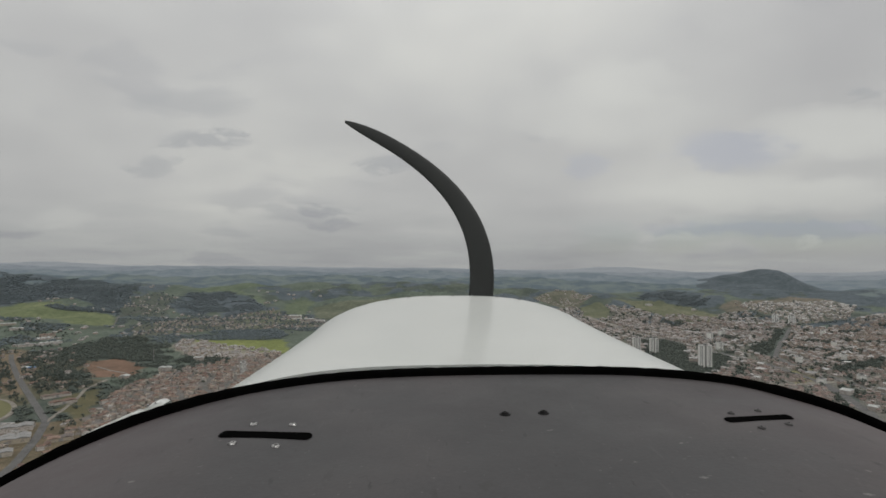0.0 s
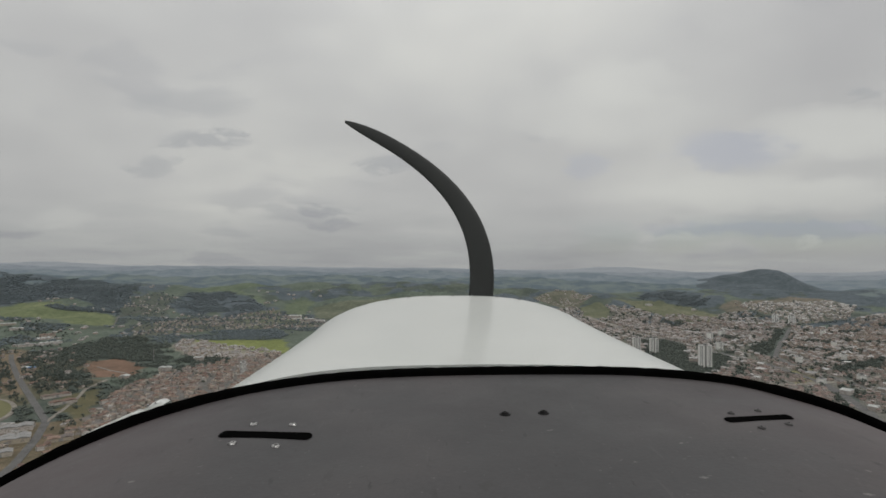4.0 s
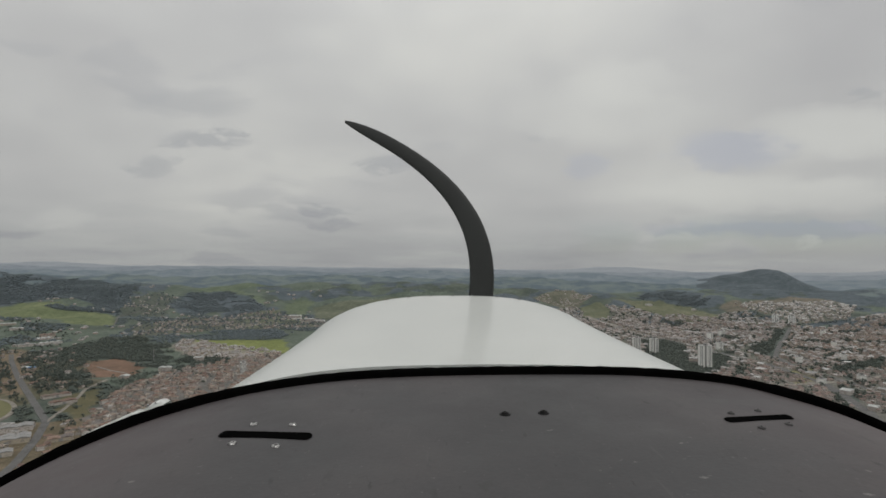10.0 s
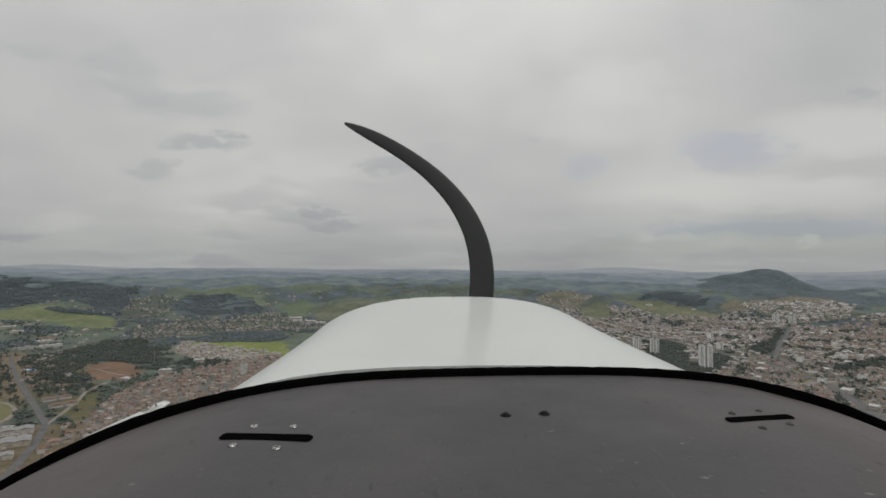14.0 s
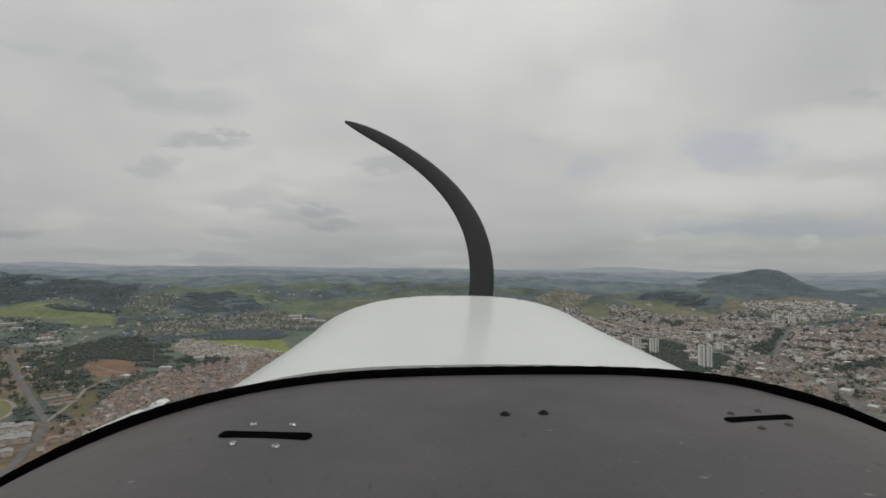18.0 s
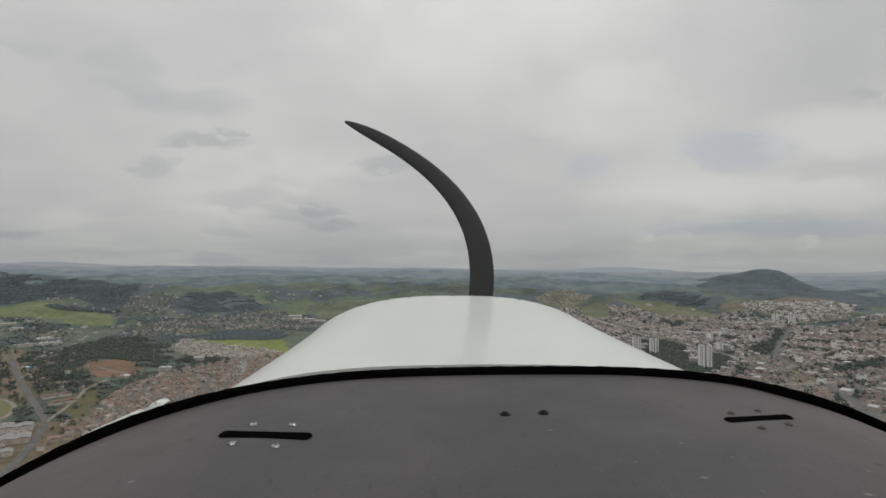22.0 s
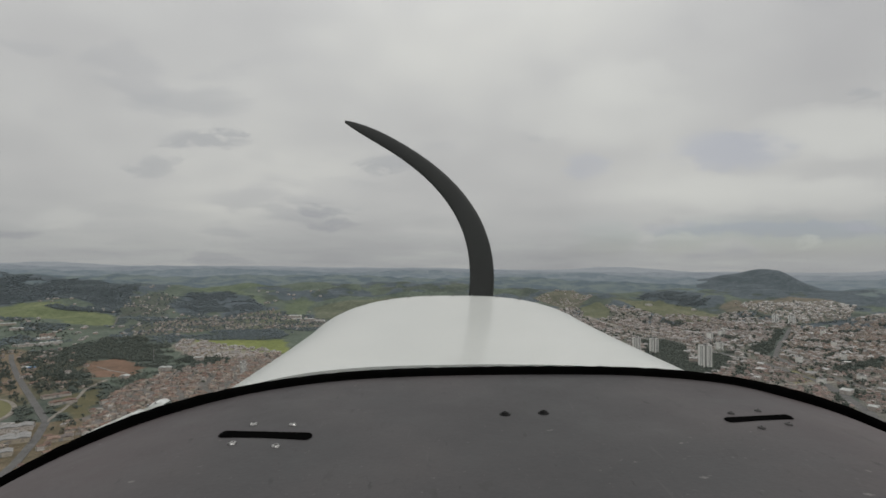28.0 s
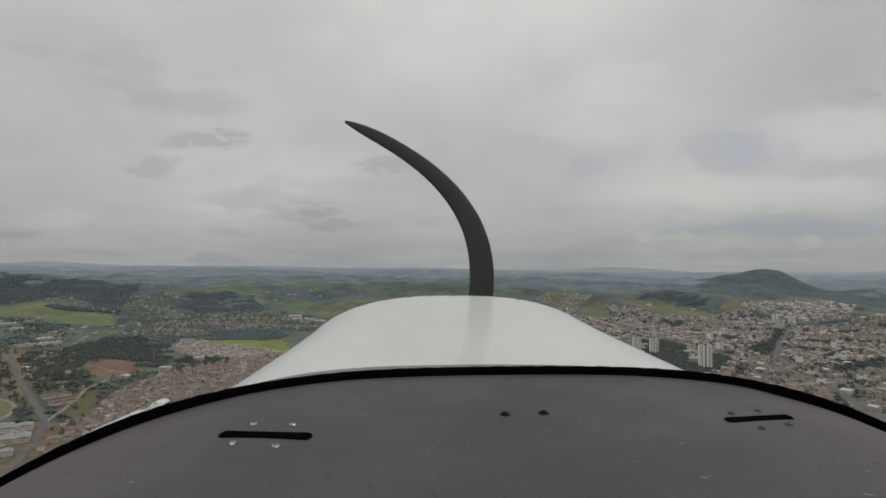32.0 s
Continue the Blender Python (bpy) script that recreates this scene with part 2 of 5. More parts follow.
TOWN_EAST = [(640, 2500), (1185, 2665), (1410, 2250), (1150, 1870), (930, 1795), (700, 1970)]
TOWN_FAR_EAST = [(1495, 2270), (1960, 2220), (1500, 1500), (1170, 1350), (1070, 1440), (1090, 1700)]
PALE_HILL = [(1575, 2850), (1870, 2835), (2055, 2630), (1785, 2330), (1600, 2355), (1535, 2635)]
FIELD_EAST = [(990, 3070), (1245, 3175), (1345, 2880), (1385, 2635), (1220, 2360), (1120, 2510), (1065, 2875)]
BELT_LONG = [(1005, 1390), (1115, 1460), (1315, 1575), (1215, 1460), (1035, 1360), (980, 1335)]
BELT_AVENUE = [(1030, 1360), (1050, 1365), (885, 1140), (765, 980), (770, 1000), (865, 1135)]
BELT_SLOPE = [(1125, 1570), (1250, 1685), (1395, 1815), (1340, 1740), (1200, 1615), (1095, 1520)]
BELT_SQUARE = [(740, 1345), (800, 1400), (710, 1240), (690, 1235)]
TOWN_BELTS = (BELT_LONG, BELT_AVENUE, BELT_SLOPE, BELT_SQUARE)
CORRIDOR = [(1410, 2230), (1475, 2250), (1240, 1915), (990, 1590), (950, 1640)]
WOODS_EAST = [(760, 1960), (840, 1830), (700, 1510), (925, 1710), (830, 1505), (595, 1200), (480, 1350), (600, 1560)]
MIXED_EAST = [(480, 1080), (595, 1200), (970, 1620), (1060, 1440), (1180, 1330), (900, 800), (600, 700)]
BIG_GREEN = [(-770, 2975), (-615, 3135), (25, 3430), (140, 3250), (-215, 3100)]
BROWN_SLOPE = [(1495, 2870), (1635, 2905), (1535, 2635), (1440, 2660)]
GREEN_NORTH = [(-1555, 2895), (-1690, 3485), (-1160, 3260), (-1020, 3060), (-1190, 2915)]
GREEN_MID = [(-965, 2995), (-815, 3135), (-640, 2950), (-845, 2805)]
FAR_TOWN = [(560, 3300), (835, 3445), (910, 3200), (725, 2930)]
EAST_FILL = [(420, 1350), (420, 3000), (900, 2950), (1500, 2640), (1600, 2200), (2200, 2500), (2600, 2600), (1700, 1250), (1100, 900), (700, 900)]
WEST_OPEN = [(-2100, 2550), (-1300, 1400), (-900, 1800), (-300, 2150), (-300, 3200), (-1500, 3300)]
SCRUB_WEST = [(-1700, 2150), (-1300, 1900), (-1150, 1650), (-1150, 1400), (-1500, 1500)]

RIDGE_WEST = [(-2445, 2710), (-2585, 3085), (-2235, 2890), (-2060, 2950), (-1990, 3200), (-1775, 3090), (-1495, 2470), (-1695, 2510), (-1935, 2620), (-2045, 2580), (-2055, 2290)]
HILL_WOOD = [(-1360, 2635), (-1455, 3005), (-1300, 3100), (-1105, 3020), (-945, 2840), (-975, 2675), (-1130, 2630), (-1210, 2455)]
STRIP_NORTH = [(-1495, 3120), (-1405, 3435), (-1235, 3475), (-1095, 3270), (-1225, 3160), (-1005, 3005), (-960, 2810), (-1185, 2975), (-1355, 3070)]
GREEN_KNOLL = [(-890, 3000), (-830, 3080), (-730, 3060), (-735, 2895), (-630, 2345), (-695, 2350)]
OLIVE_SLOPE = [(-710, 2925), (-475, 3115), (-285, 3235), (-235, 2680), (-585, 2465)]
OLIVE_FIELD = [(-1015, 2700), (-865, 2845), (-660, 2240), (-760, 2085), (-880, 2280)]
FAR_STRIP = [(-1155, 3445), (-900, 3600), (-655, 3345), (-775, 3250), (-995, 3295)]
PASTURE_EAST = [(1100, 3500), (1270, 3425), (1560, 3300), (1640, 3405), (1320, 3370), (1020, 3215)]
WOOD_BELT_EAST = [(1220, 3290), (1415, 3340), (1520, 3120), (1450, 2835), (1340, 2875), (1300, 3070), (1185, 3195)]
BARE_RIDGE_EAST = [(1520, 2810), (1715, 2885), (1955, 2965), (2010, 2825), (2040, 2670), (1895, 2785), (1635, 2795)]
OLIVE_NEAR = [(775, 3000), (905, 3050), (910, 2865), (830, 2655), (720, 2680)]
TAN_PARK = [(-1365, 1525), (-1205, 1545), (-1050, 1375), (-780, 990), (-885, 990)]
LOW_GRASS = [(-700, 1000), (-675, 1050), (-630, 990), (-555, 835), (-580, 830), (-645, 900)]
LOW_MIXED = [(-750, 825), (-625, 825), (-585, 835), (-575, 865), (-515, 765), (-500, 610), (-530, 585)]
HEDGE_PALE = [(-685, 1385), (-675, 1460), (-580, 1430), (-545, 1370), (-625, 1330)]
HILL_HEDGE = [(-1810, 2435), (-1635, 2420), (-1495, 2405), (-1445, 2345), (-1600, 2335), (-1730, 2340)]
LOW_PASTURE = [(-1740, 2035), (-1630, 2045), (-1440, 1835), (-1415, 1700), (-1445, 1695)]
RIDGE_EAST = [(2060, 3085), (2260, 3120), (2620, 3000), (2560, 2900), (2300, 2680), (2150, 2640), (2040, 2680), (2010, 2900)]
FIELD_TREES = [(-700, 1135), (-680, 1200), (-660, 1310), (-615, 1220), (-625, 1140), (-635, 1030)]
PARK_WOODS = [(-830, 1055), (-915, 1180), (-940, 1275), (-1165, 1505), (-1120, 1625), (-880, 1335), (-795, 1155), (-720, 1135), (-685, 1050), (-765, 1040)]
YELLOW_LOT = [(905, 1375), (995, 1420), (885, 1245), (785, 1175)]
FIELDS = (GREEN_HILL, GREEN_NORTH, GREEN_MID, BIG_GREEN, FIELD_EAST, STRIP_NORTH, GREEN_KNOLL, OLIVE_SLOPE, OLIVE_FIELD, FAR_STRIP, PASTURE_EAST, BARE_RIDGE_EAST,
          OLIVE_NEAR, TAN_PARK, LOW_GRASS, LOW_MIXED, LOW_PASTURE, YELLOW_LOT, BROWN_SLOPE, BRIGHT_FIELD, BARE_EARTH)

PASTURE, MEADOW, WOOD, OLIVE = (0.102, 0.126, 0.106), (0.134, 0.158, 0.086), (0.074, 0.091, 0.084), (0.120, 0.131, 0.098)
EARTH, TOWN_GROUND, BROWN = (0.170, 0.108, 0.080), (0.155, 0.147, 0.145), (0.150, 0.135, 0.112)


# ground under far woods, lifted and blued to stand for distance haze
HAZED_WOOD = (0.084, 0.104, 0.124)


def wooded_ridge(x, y):
    edge = 0.16 * wave(x, y, 210, 12) + 0.10 * wave(x, y, 90, 13)
    return ((mound(x, y, -2650, 3050, 1000, 330, -8) + edge > 0.34) | (mound(x, y, 2060, 3420, 400, 420) + edge > 0.30)
            | (mound(x, y, 2680, 2980, 430, 290, -10) + edge > 0.28))


def land_cover(x, y):
    """What grows or is built on the ground there, as its base colour."""
    r = np.hypot(x, y)
    field = smooth(0.02, 0.14, wave(x, y, 420, 6) + 0.6 * wave(x, y, 150, 8))
    col = np.array(WOOD)[None] * (1 - field[:, None]) + np.array(PASTURE)[None] * field[:, None]
    scrub = smooth(0.0, 0.3, wave(x, y, 260, 9))[:, None] * 0.5
    col = col * (1 - scrub) + np.array((0.082, 0.097, 0.080))[None] * scrub
    for outline, colour in ((EAST_FILL, (0.120, 0.124, 0.108)), (TOWN_EAST, TOWN_GROUND), (TOWN_FAR_EAST, TOWN_GROUND), (MIXED_EAST, (0.142, 0.140, 0.128)), (HOUSES_WEST, TOWN_GROUND),
                            (SUBURB_MID, (0.102, 0.108, 0.088)), (VALLEY_TOWN, (0.085, 0.098, 0.086)), (PALE_WEST, (0.25, 0.23, 0.20)),
                            (PALE_HILL, (0.145, 0.145, 0.125)), (FAR_TOWN, (0.125, 0.125, 0.100)), (BRIGHT_FIELD, (0.175, 0.200, 0.072)), (GREEN_HILL, MEADOW),
                            (GREEN_NORTH, PASTURE), (GREEN_MID, PASTURE), (BIG_GREEN, PASTURE), (FIELD_EAST, (0.138, 0.144, 0.096)), (BROWN_SLOPE, BROWN),
                            (STRIP_NORTH, (0.112, 0.140, 0.100)), (GREEN_KNOLL, (0.112, 0.138, 0.094)), (OLIVE_SLOPE, OLIVE), (OLIVE_FIELD, OLIVE), (FAR_STRIP, PASTURE),
                            (PASTURE_EAST, PASTURE), (OLIVE_NEAR, (0.125, 0.134, 0.090)), (BARE_RIDGE_EAST, BROWN), (LOW_PASTURE, PASTURE), (WOODS_NEAR, (0.104, 0.100, 0.070)), (TAN_PARK, (0.165, 0.132, 0.096)), (PARK_WOODS, (0.118, 0.108, 0.080)),
                            (LOW_GRASS, (0.116, 0.106, 0.062)), (LOW_MIXED, (0.140, 0.114, 0.080)), (YELLOW_LOT, (0.200, 0.190, 0.100)),
                            (BARE_EARTH, EARTH), (WOODS_WEST, WOOD), (TREE_ROW, WOOD), (CORRIDOR, WOOD), (WOODS_EAST, WOOD),
                            (RIDGE_WEST, HAZED_WOOD), (RIDGE_EAST, HAZED_WOOD), (HILL_WOOD, HAZED_WOOD), (WOOD_BELT_EAST, HAZED_WOOD), (HILL_HEDGE, WOOD), (HEDGE_PALE, WOOD)) + tuple((belt, WOOD) for belt in TOWN_BELTS):
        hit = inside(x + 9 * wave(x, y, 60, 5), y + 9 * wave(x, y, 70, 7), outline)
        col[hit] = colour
    # far woods in clear-edged blocks between the pastures, distance haze in their colour
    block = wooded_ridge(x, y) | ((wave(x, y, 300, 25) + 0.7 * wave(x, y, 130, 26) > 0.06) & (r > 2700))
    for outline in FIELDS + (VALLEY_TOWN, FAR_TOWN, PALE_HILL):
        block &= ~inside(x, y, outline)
    col[block] = HAZED_WOOD
    return col


def mesh_object(name, verts, faces, materials, index=None, smooth_faces=False):
    me = bpy.data.meshes.new(name)
    me.from_pydata(verts, [], faces)
    for m in materials:
        me.materials.append(m)
    if index is not None:
        me.polygons.foreach_set("material_index", np.asarray(index, np.int32))
    if smooth_faces:
        me.polygons.foreach_set("use_smooth", np.ones(len(me.polygons), bool))
    me.update()
    return new(name, me)


def build_ground():
    xs = np.concatenate([np.arange(-5000, -2900, 60), np.arange(-2900, -1300, 15), np.arange(-1300, 1300, 10), np.arange(1300, 2900, 15), np.arange(2900, 5001, 60)]).astype(float)
    ys = np.concatenate([np.arange(-5000, 300, 120), np.arange(300, 600, 15), np.arange(600, 1500, 9), np.arange(1500, 3600, 15), np.arange(3600, 5001, 40)]).astype(float)
    gx, gy = np.meshgrid(xs, ys)
    x, y = gx.ravel(), gy.ravel()
    z = height(x, y)
    w, h = len(xs), len(ys)
    a = (np.arange(h - 1)[:, None] * w + np.arange(w - 1)[None]).ravel()
    quads = np.stack([a, a + 1, a + 1 + w, a + w], 1)
    me = bpy.data.meshes.new("ground")
    me.vertices.add(len(x))
    me.vertices.foreach_set("co", np.stack([x, y, z], 1).ravel())
    me.loops.add(quads.size)
    me.loops.foreach_set("vertex_index", quads.ravel().astype(np.int32))
    me.polygons.add(len(quads))
    me.polygons.foreach_set("loop_start", np.arange(0, quads.size, 4, dtype=np.int32))
    me.update(calc_edges=True)
    me.polygons.foreach_set("use_smooth", np.ones(len(quads), bool))
    at = me.attributes.new("cover", "FLOAT_COLOR", "POINT")
    col = np.ones((len(x), 4))
    col[:, :3] = land_cover(x, y)
    at.data.foreach_set("color", col.ravel())
    me.materials.append(ground_material())
    me.update()
    tagged(new("ground", me), "rolling green valley floor with pasture, woods and bare earth", "ground", kind="structure")


build_ground()


def distant_range(r, crest, swing, size, seed, tints, haze, label, rises=()):
    """One of the ranges of hills that close the valley all round, far behind the rest, with distance haze painted in as
    glow.
    """
    m, t, b = material("haze_glow_hills")
    tone = noise_tex(t, node(t, "ShaderNodeVectorMath", [(0, here(t)), (1, (1.0, 1.0, 3.0))], operation="MULTIPLY").outputs[0], 0.009, 6.0, 0.65)
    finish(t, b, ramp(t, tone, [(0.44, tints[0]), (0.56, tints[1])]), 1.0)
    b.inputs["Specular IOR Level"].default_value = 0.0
    # distance haze painted as an even emission, stronger in each farther range
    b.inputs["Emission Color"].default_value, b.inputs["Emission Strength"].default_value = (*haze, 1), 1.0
    a = np.radians(np.arange(0, 360, 0.4))
    x, y = np.sin(a), np.cos(a)
    top = crest + swing * (0.6 * wave(x * r, y * r, size, seed) + 0.4 * np.abs(wave(x * r, y * r, size * 0.37, seed + 5)) + 0.18 * wave(x * r, y * r, size * 0.13, seed + 6))
    for bearing, wide, lift in rises:
        top = top + lift * np.exp(-(((np.degrees(a) - bearing + 180) % 360 - 180) / wide) ** 2)
    rows = [(-480, -60), (-300, None), (-120, None), (0, 0), (60, -40), (90, -160)]
    verts, n = [], len(a)
    for out, drop in rows:
        fold = 10 * wave(x * (r + out), y * (r + out), 260, seed + 9)
        z = top + drop if drop in (0, -40, -160) else (height(x * (r + out), y * (r + out)) + drop if drop else height(x * (r + out), y * (r + out)) * (-out / 480) + top * (1 + out / 480) + fold - 12)
        verts += np.stack([x * (r + out), y * (r + out), z], 1).tolist()
    faces = [(k * n + i, k * n + (i + 1) % n, (k + 1) * n + (i + 1) % n, (k + 1) * n + i) for k in range(len(rows) - 1) for i in range(n)]
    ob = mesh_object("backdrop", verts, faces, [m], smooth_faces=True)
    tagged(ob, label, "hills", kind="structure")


distant_range(3900, 182, 24, 800, 31, ((0.050, 0.064, 0.070), (0.095, 0.110, 0.094)), (0.056, 0.069, 0.081), "wooded hills with pale pastures under painted haze", ((31, 9, -60),))
distant_range(4250, 212, 24, 1000, 37, ((0.045, 0.058, 0.062), (0.080, 0.092, 0.090)), (0.108, 0.125, 0.143), "hills beyond the valley, painted haze turns them blue-grey", ((31, 7, -25),))
distant_range(4560, 236, 18, 1300, 43, ((0.030, 0.036, 0.040), (0.055, 0.062, 0.064)), (0.170, 0.187, 0.206), "ridge along the horizon, paled blue-grey by painted haze")
distant_range(4850, 243, 12, 1700, 47, ((0.020, 0.022, 0.022), (0.030, 0.034, 0.034)), (0.240, 0.256, 0.274), "distant mountains made faint by painted haze", ((18, 3.2, 36), (22, 2, 18), (-36, 3, 16), (41, 4, 14)))


def height_at(x, y):
    return float(height(np.float64(x), np.float64(y)))


CLEAR = []


def road(points, width, mat, label):
    """A road laid over the land along the points of the plan."""
    line = []
    for (ax, ay), (bx, by) in zip(points, points[1:]):
        n = max(2, int(math.hypot(bx - ax, by - ay) / 12))
        line += [(ax + (bx - ax) * i / n, ay + (by - ay) * i / n) for i in range(n)]
    line.append(points[-1])
    CLEAR.extend((x, y, width * 0.7 + 5) for x, y in line)
    verts, faces = [], []
    for i, (x, y) in enumerate(line):
        (ax, ay), (bx, by) = line[max(0, i - 1)], line[min(len(line) - 1, i + 1)]
        d = math.hypot(bx - ax, by - ay)
        nx, ny = -(by - ay) / d * width / 2, (bx - ax) / d * width / 2
        top = max(height_at(x + nx, y + ny), height_at(x - nx, y - ny), height_at(x, y)) + 0.5
        verts += [(x + nx, y + ny, top), (x - nx, y - ny, top), (x + nx * 1.1, y + ny * 1.1, top - 2), (x - nx * 1.1, y - ny * 1.1, top - 2)]
        if i:
            k = 4 * i
            faces += [(k - 4, k - 3, k + 1, k), (k - 2, k - 4, k, k + 2), (k - 3, k - 1, k + 3, k + 1)]
    ob = mesh_object("road", verts, faces, [mat])
    return tagged(ob, label, "road", kind="structure")


# ---- parts of things ----
def part(name, bm, mat, parent, label=""):
    """Links a bmesh as one mesh under a thing or a part of it."""
    me = bpy.data.meshes.new(name)
    bm.to_mesh(me)
    bm.free()
    me.materials.append(mat)
    ob = new(name, me)
    ob.parent = parent
    if label:
        ob["label"] = label
    return ob


def box(bm, x0, x1, y0, y1, z0, z1):
    v = [bm.verts.new(p) for p in ((x0, y0, z0), (x1, y0, z0), (x1, y1, z0), (x0, y1, z0), (x0, y0, z1), (x1, y0, z1), (x1, y1, z1), (x0, y1, z1))]
    for f in ((3, 2, 1, 0), (4, 5, 6, 7), (0, 1, 5, 4), (1, 2, 6, 5), (2, 3, 7, 6), (3, 0, 4, 7)):
        bm.faces.new([v[i] for i in f])


def block(x0, x1, y0, y1, z0, z1, bevel=0.0):
    bm = bmesh.new()
    box(bm, x0, x1, y0, y1, z0, z1)
    if bevel:
        bmesh.ops.bevel(bm, geom=bm.edges[:], offset=bevel, segments=2, affect="EDGES")
    return bm


# ---- the aircraft's nose around the camera, in its own axes: x right, y ahead, z up, from the eye ----
MID, EDGE_Z = 0.076, -0.1691


def paint_white():
    m, t, b = material("white_gloss_paint")
    place = here(t)
    soil = noise_tex(t, place, 7.0, 6.0, 0.6)
    speck = noise_tex(t, place, 90.0, 2.0)
    c = ramp(t, soil, [(0.3, (0.50, 0.513, 0.495)), (0.65, (0.565, 0.575, 0.555))])
    c = mix(t, maths(t, "MULTIPLY", step(t, speck, 0.72, 0.78), 0.5), c, (0.45, 0.44, 0.42))
    finish(t, b, c, ramp(t, soil, [(0.3, (0.45, 0.45, 0.45)), (0.7, (0.55, 0.55, 0.55))]), speck, 0.03, 0.002)
    b.inputs["Coat Weight"].default_value = 0.35
    b.inputs["Coat Roughness"].default_value = 0.12
    return m


def shield_paint():
    m, t, b = material("charcoal_matt_paint")
    place = here(t)
    cloud = noise_tex(t, place, 5.0, 5.0, 0.6)
    grain = noise_tex(t, place, 260.0, 2.0)
    speck = noise_tex(t, place, 75.0, 2.0, 0.4)
    stretched = node(t, "ShaderNodeVectorMath", [(0, place), (1, (1.0, 0.35, 1.0))], operation="MULTIPLY").outputs[0]
    rub = noise_tex(t, stretched, 38.0, 6.0, 0.7)
    c = ramp(t, cloud, [(0.3, (0.030, 0.029, 0.031)), (0.5, (0.041, 0.039, 0.041)), (0.7, (0.058, 0.053, 0.054))])
    worn = noise_tex(t, place, 2.3, 3.0, 0.5)
    across = node(t, "ShaderNodeSeparateXYZ", [(0, place)]).outputs[0]
    outer = step(t, maths(t, "ABSOLUTE", maths(t, "SUBTRACT", across, 0.04)), 0.16, 0.50)
    c = mix(t, maths(t, "MULTIPLY", maths(t, "ADD", maths(t, "MULTIPLY", step(t, worn, 0.46, 0.70), 0.5), outer), 0.44), c, (0.097, 0.068, 0.068))
    mottle = noise_tex(t, place, 11.0, 4.0, 0.6)
    c = mix(t, 1.0, c, ramp(t, mottle, [(0.32, (0.84, 0.83, 0.85)), (0.68, (1.16, 1.14, 1.14))]), "MULTIPLY")
    c = mix(t, 1.0, c, ramp(t, grain, [(0.3, (0.91, 0.91, 0.91)), (0.7, (1.09, 1.09, 1.09))]), "MULTIPLY")
    c = mix(t, maths(t, "MULTIPLY", step(t, rub, 0.60, 0.68), 0.6), c, (0.026, 0.024, 0.024))
    # short dark scuffs, thin curved scratches, and dust in two sizes
    slant = node(t, "ShaderNodeMapping", [("Vector", place), ("Rotation", (0, 0, 0.55)), ("Scale", (1.0, 0.30, 1.0))]).outputs[0]
    c = mix(t, maths(t, "MULTIPLY", step(t, noise_tex(t, slant, 95.0, 3.0, 0.6), 0.67, 0.72), 0.65), c, (0.012, 0.011, 0.011))
    swirl = node(t, "ShaderNodeVectorMath", [(0, place), (1, (1.0, 0.45, 1.0))], operation="MULTIPLY").outputs[0]
    line = maths(t, "ABSOLUTE", maths(t, "SUBTRACT", noise_tex(t, swirl, 17.0, 3.0, 0.5), 0.5))
    some = step(t, noise_tex(t, place, 6.0, 2.0, 0.5), 0.52, 0.60)
    c = mix(t, maths(t, "MULTIPLY", maths(t, "MULTIPLY", step(t, line, 0.004, 0.001), some), 0.3), c, (0.020, 0.018, 0.018))
    c = mix(t, maths(t, "MULTIPLY", step(t, speck, 0.74, 0.79), 0.55), c, (0.22, 0.21, 0.20))
    fleck = noise_tex(t, place, 210.0, 2.0, 0.4)
    c = mix(t, maths(t, "MULTIPLY", step(t, fleck, 0.71, 0.77), 0.30), c, (0.18, 0.17, 0.17))
    scratch = noise_tex(t, node(t, "ShaderNodeVectorMath", [(0, place), (1, (1.0, 0.06, 1.0))], operation="MULTIPLY").outputs[0], 120.0, 4.0, 0.6)
    c = mix(t, maths(t, "MULTIPLY", step(t, scratch, 0.66, 0.72), 0.12), c, (0.14, 0.13, 0.13))
    relief = maths(t, "ADD", grain, maths(t, "MULTIPLY", mottle, 1.6))
    finish(t, b, c, ramp(t, mottle, [(0.3, (0.50, 0.50, 0.50)), (0.7, (0.68, 0.68, 0.68))]), relief, 0.10, 0.0015, Specular_IOR_Level=0.50)
    return m


def sheet_z(x):
    d = abs(x - MID)
    dip = 0.0024 * math.exp(-((x - 0.05) / 0.20) ** 2) + 0.0028 * float(smooth(0.37, 0.44, x))
    return EDGE_Z - dip + 0.0087 * (x - MID) - (0.655 * d ** 3.49 if x < MID else 1.657 * d ** 4.376)


def edge_y(x):
    return 0.72 - 0.445 * (x - 0.074) ** 2


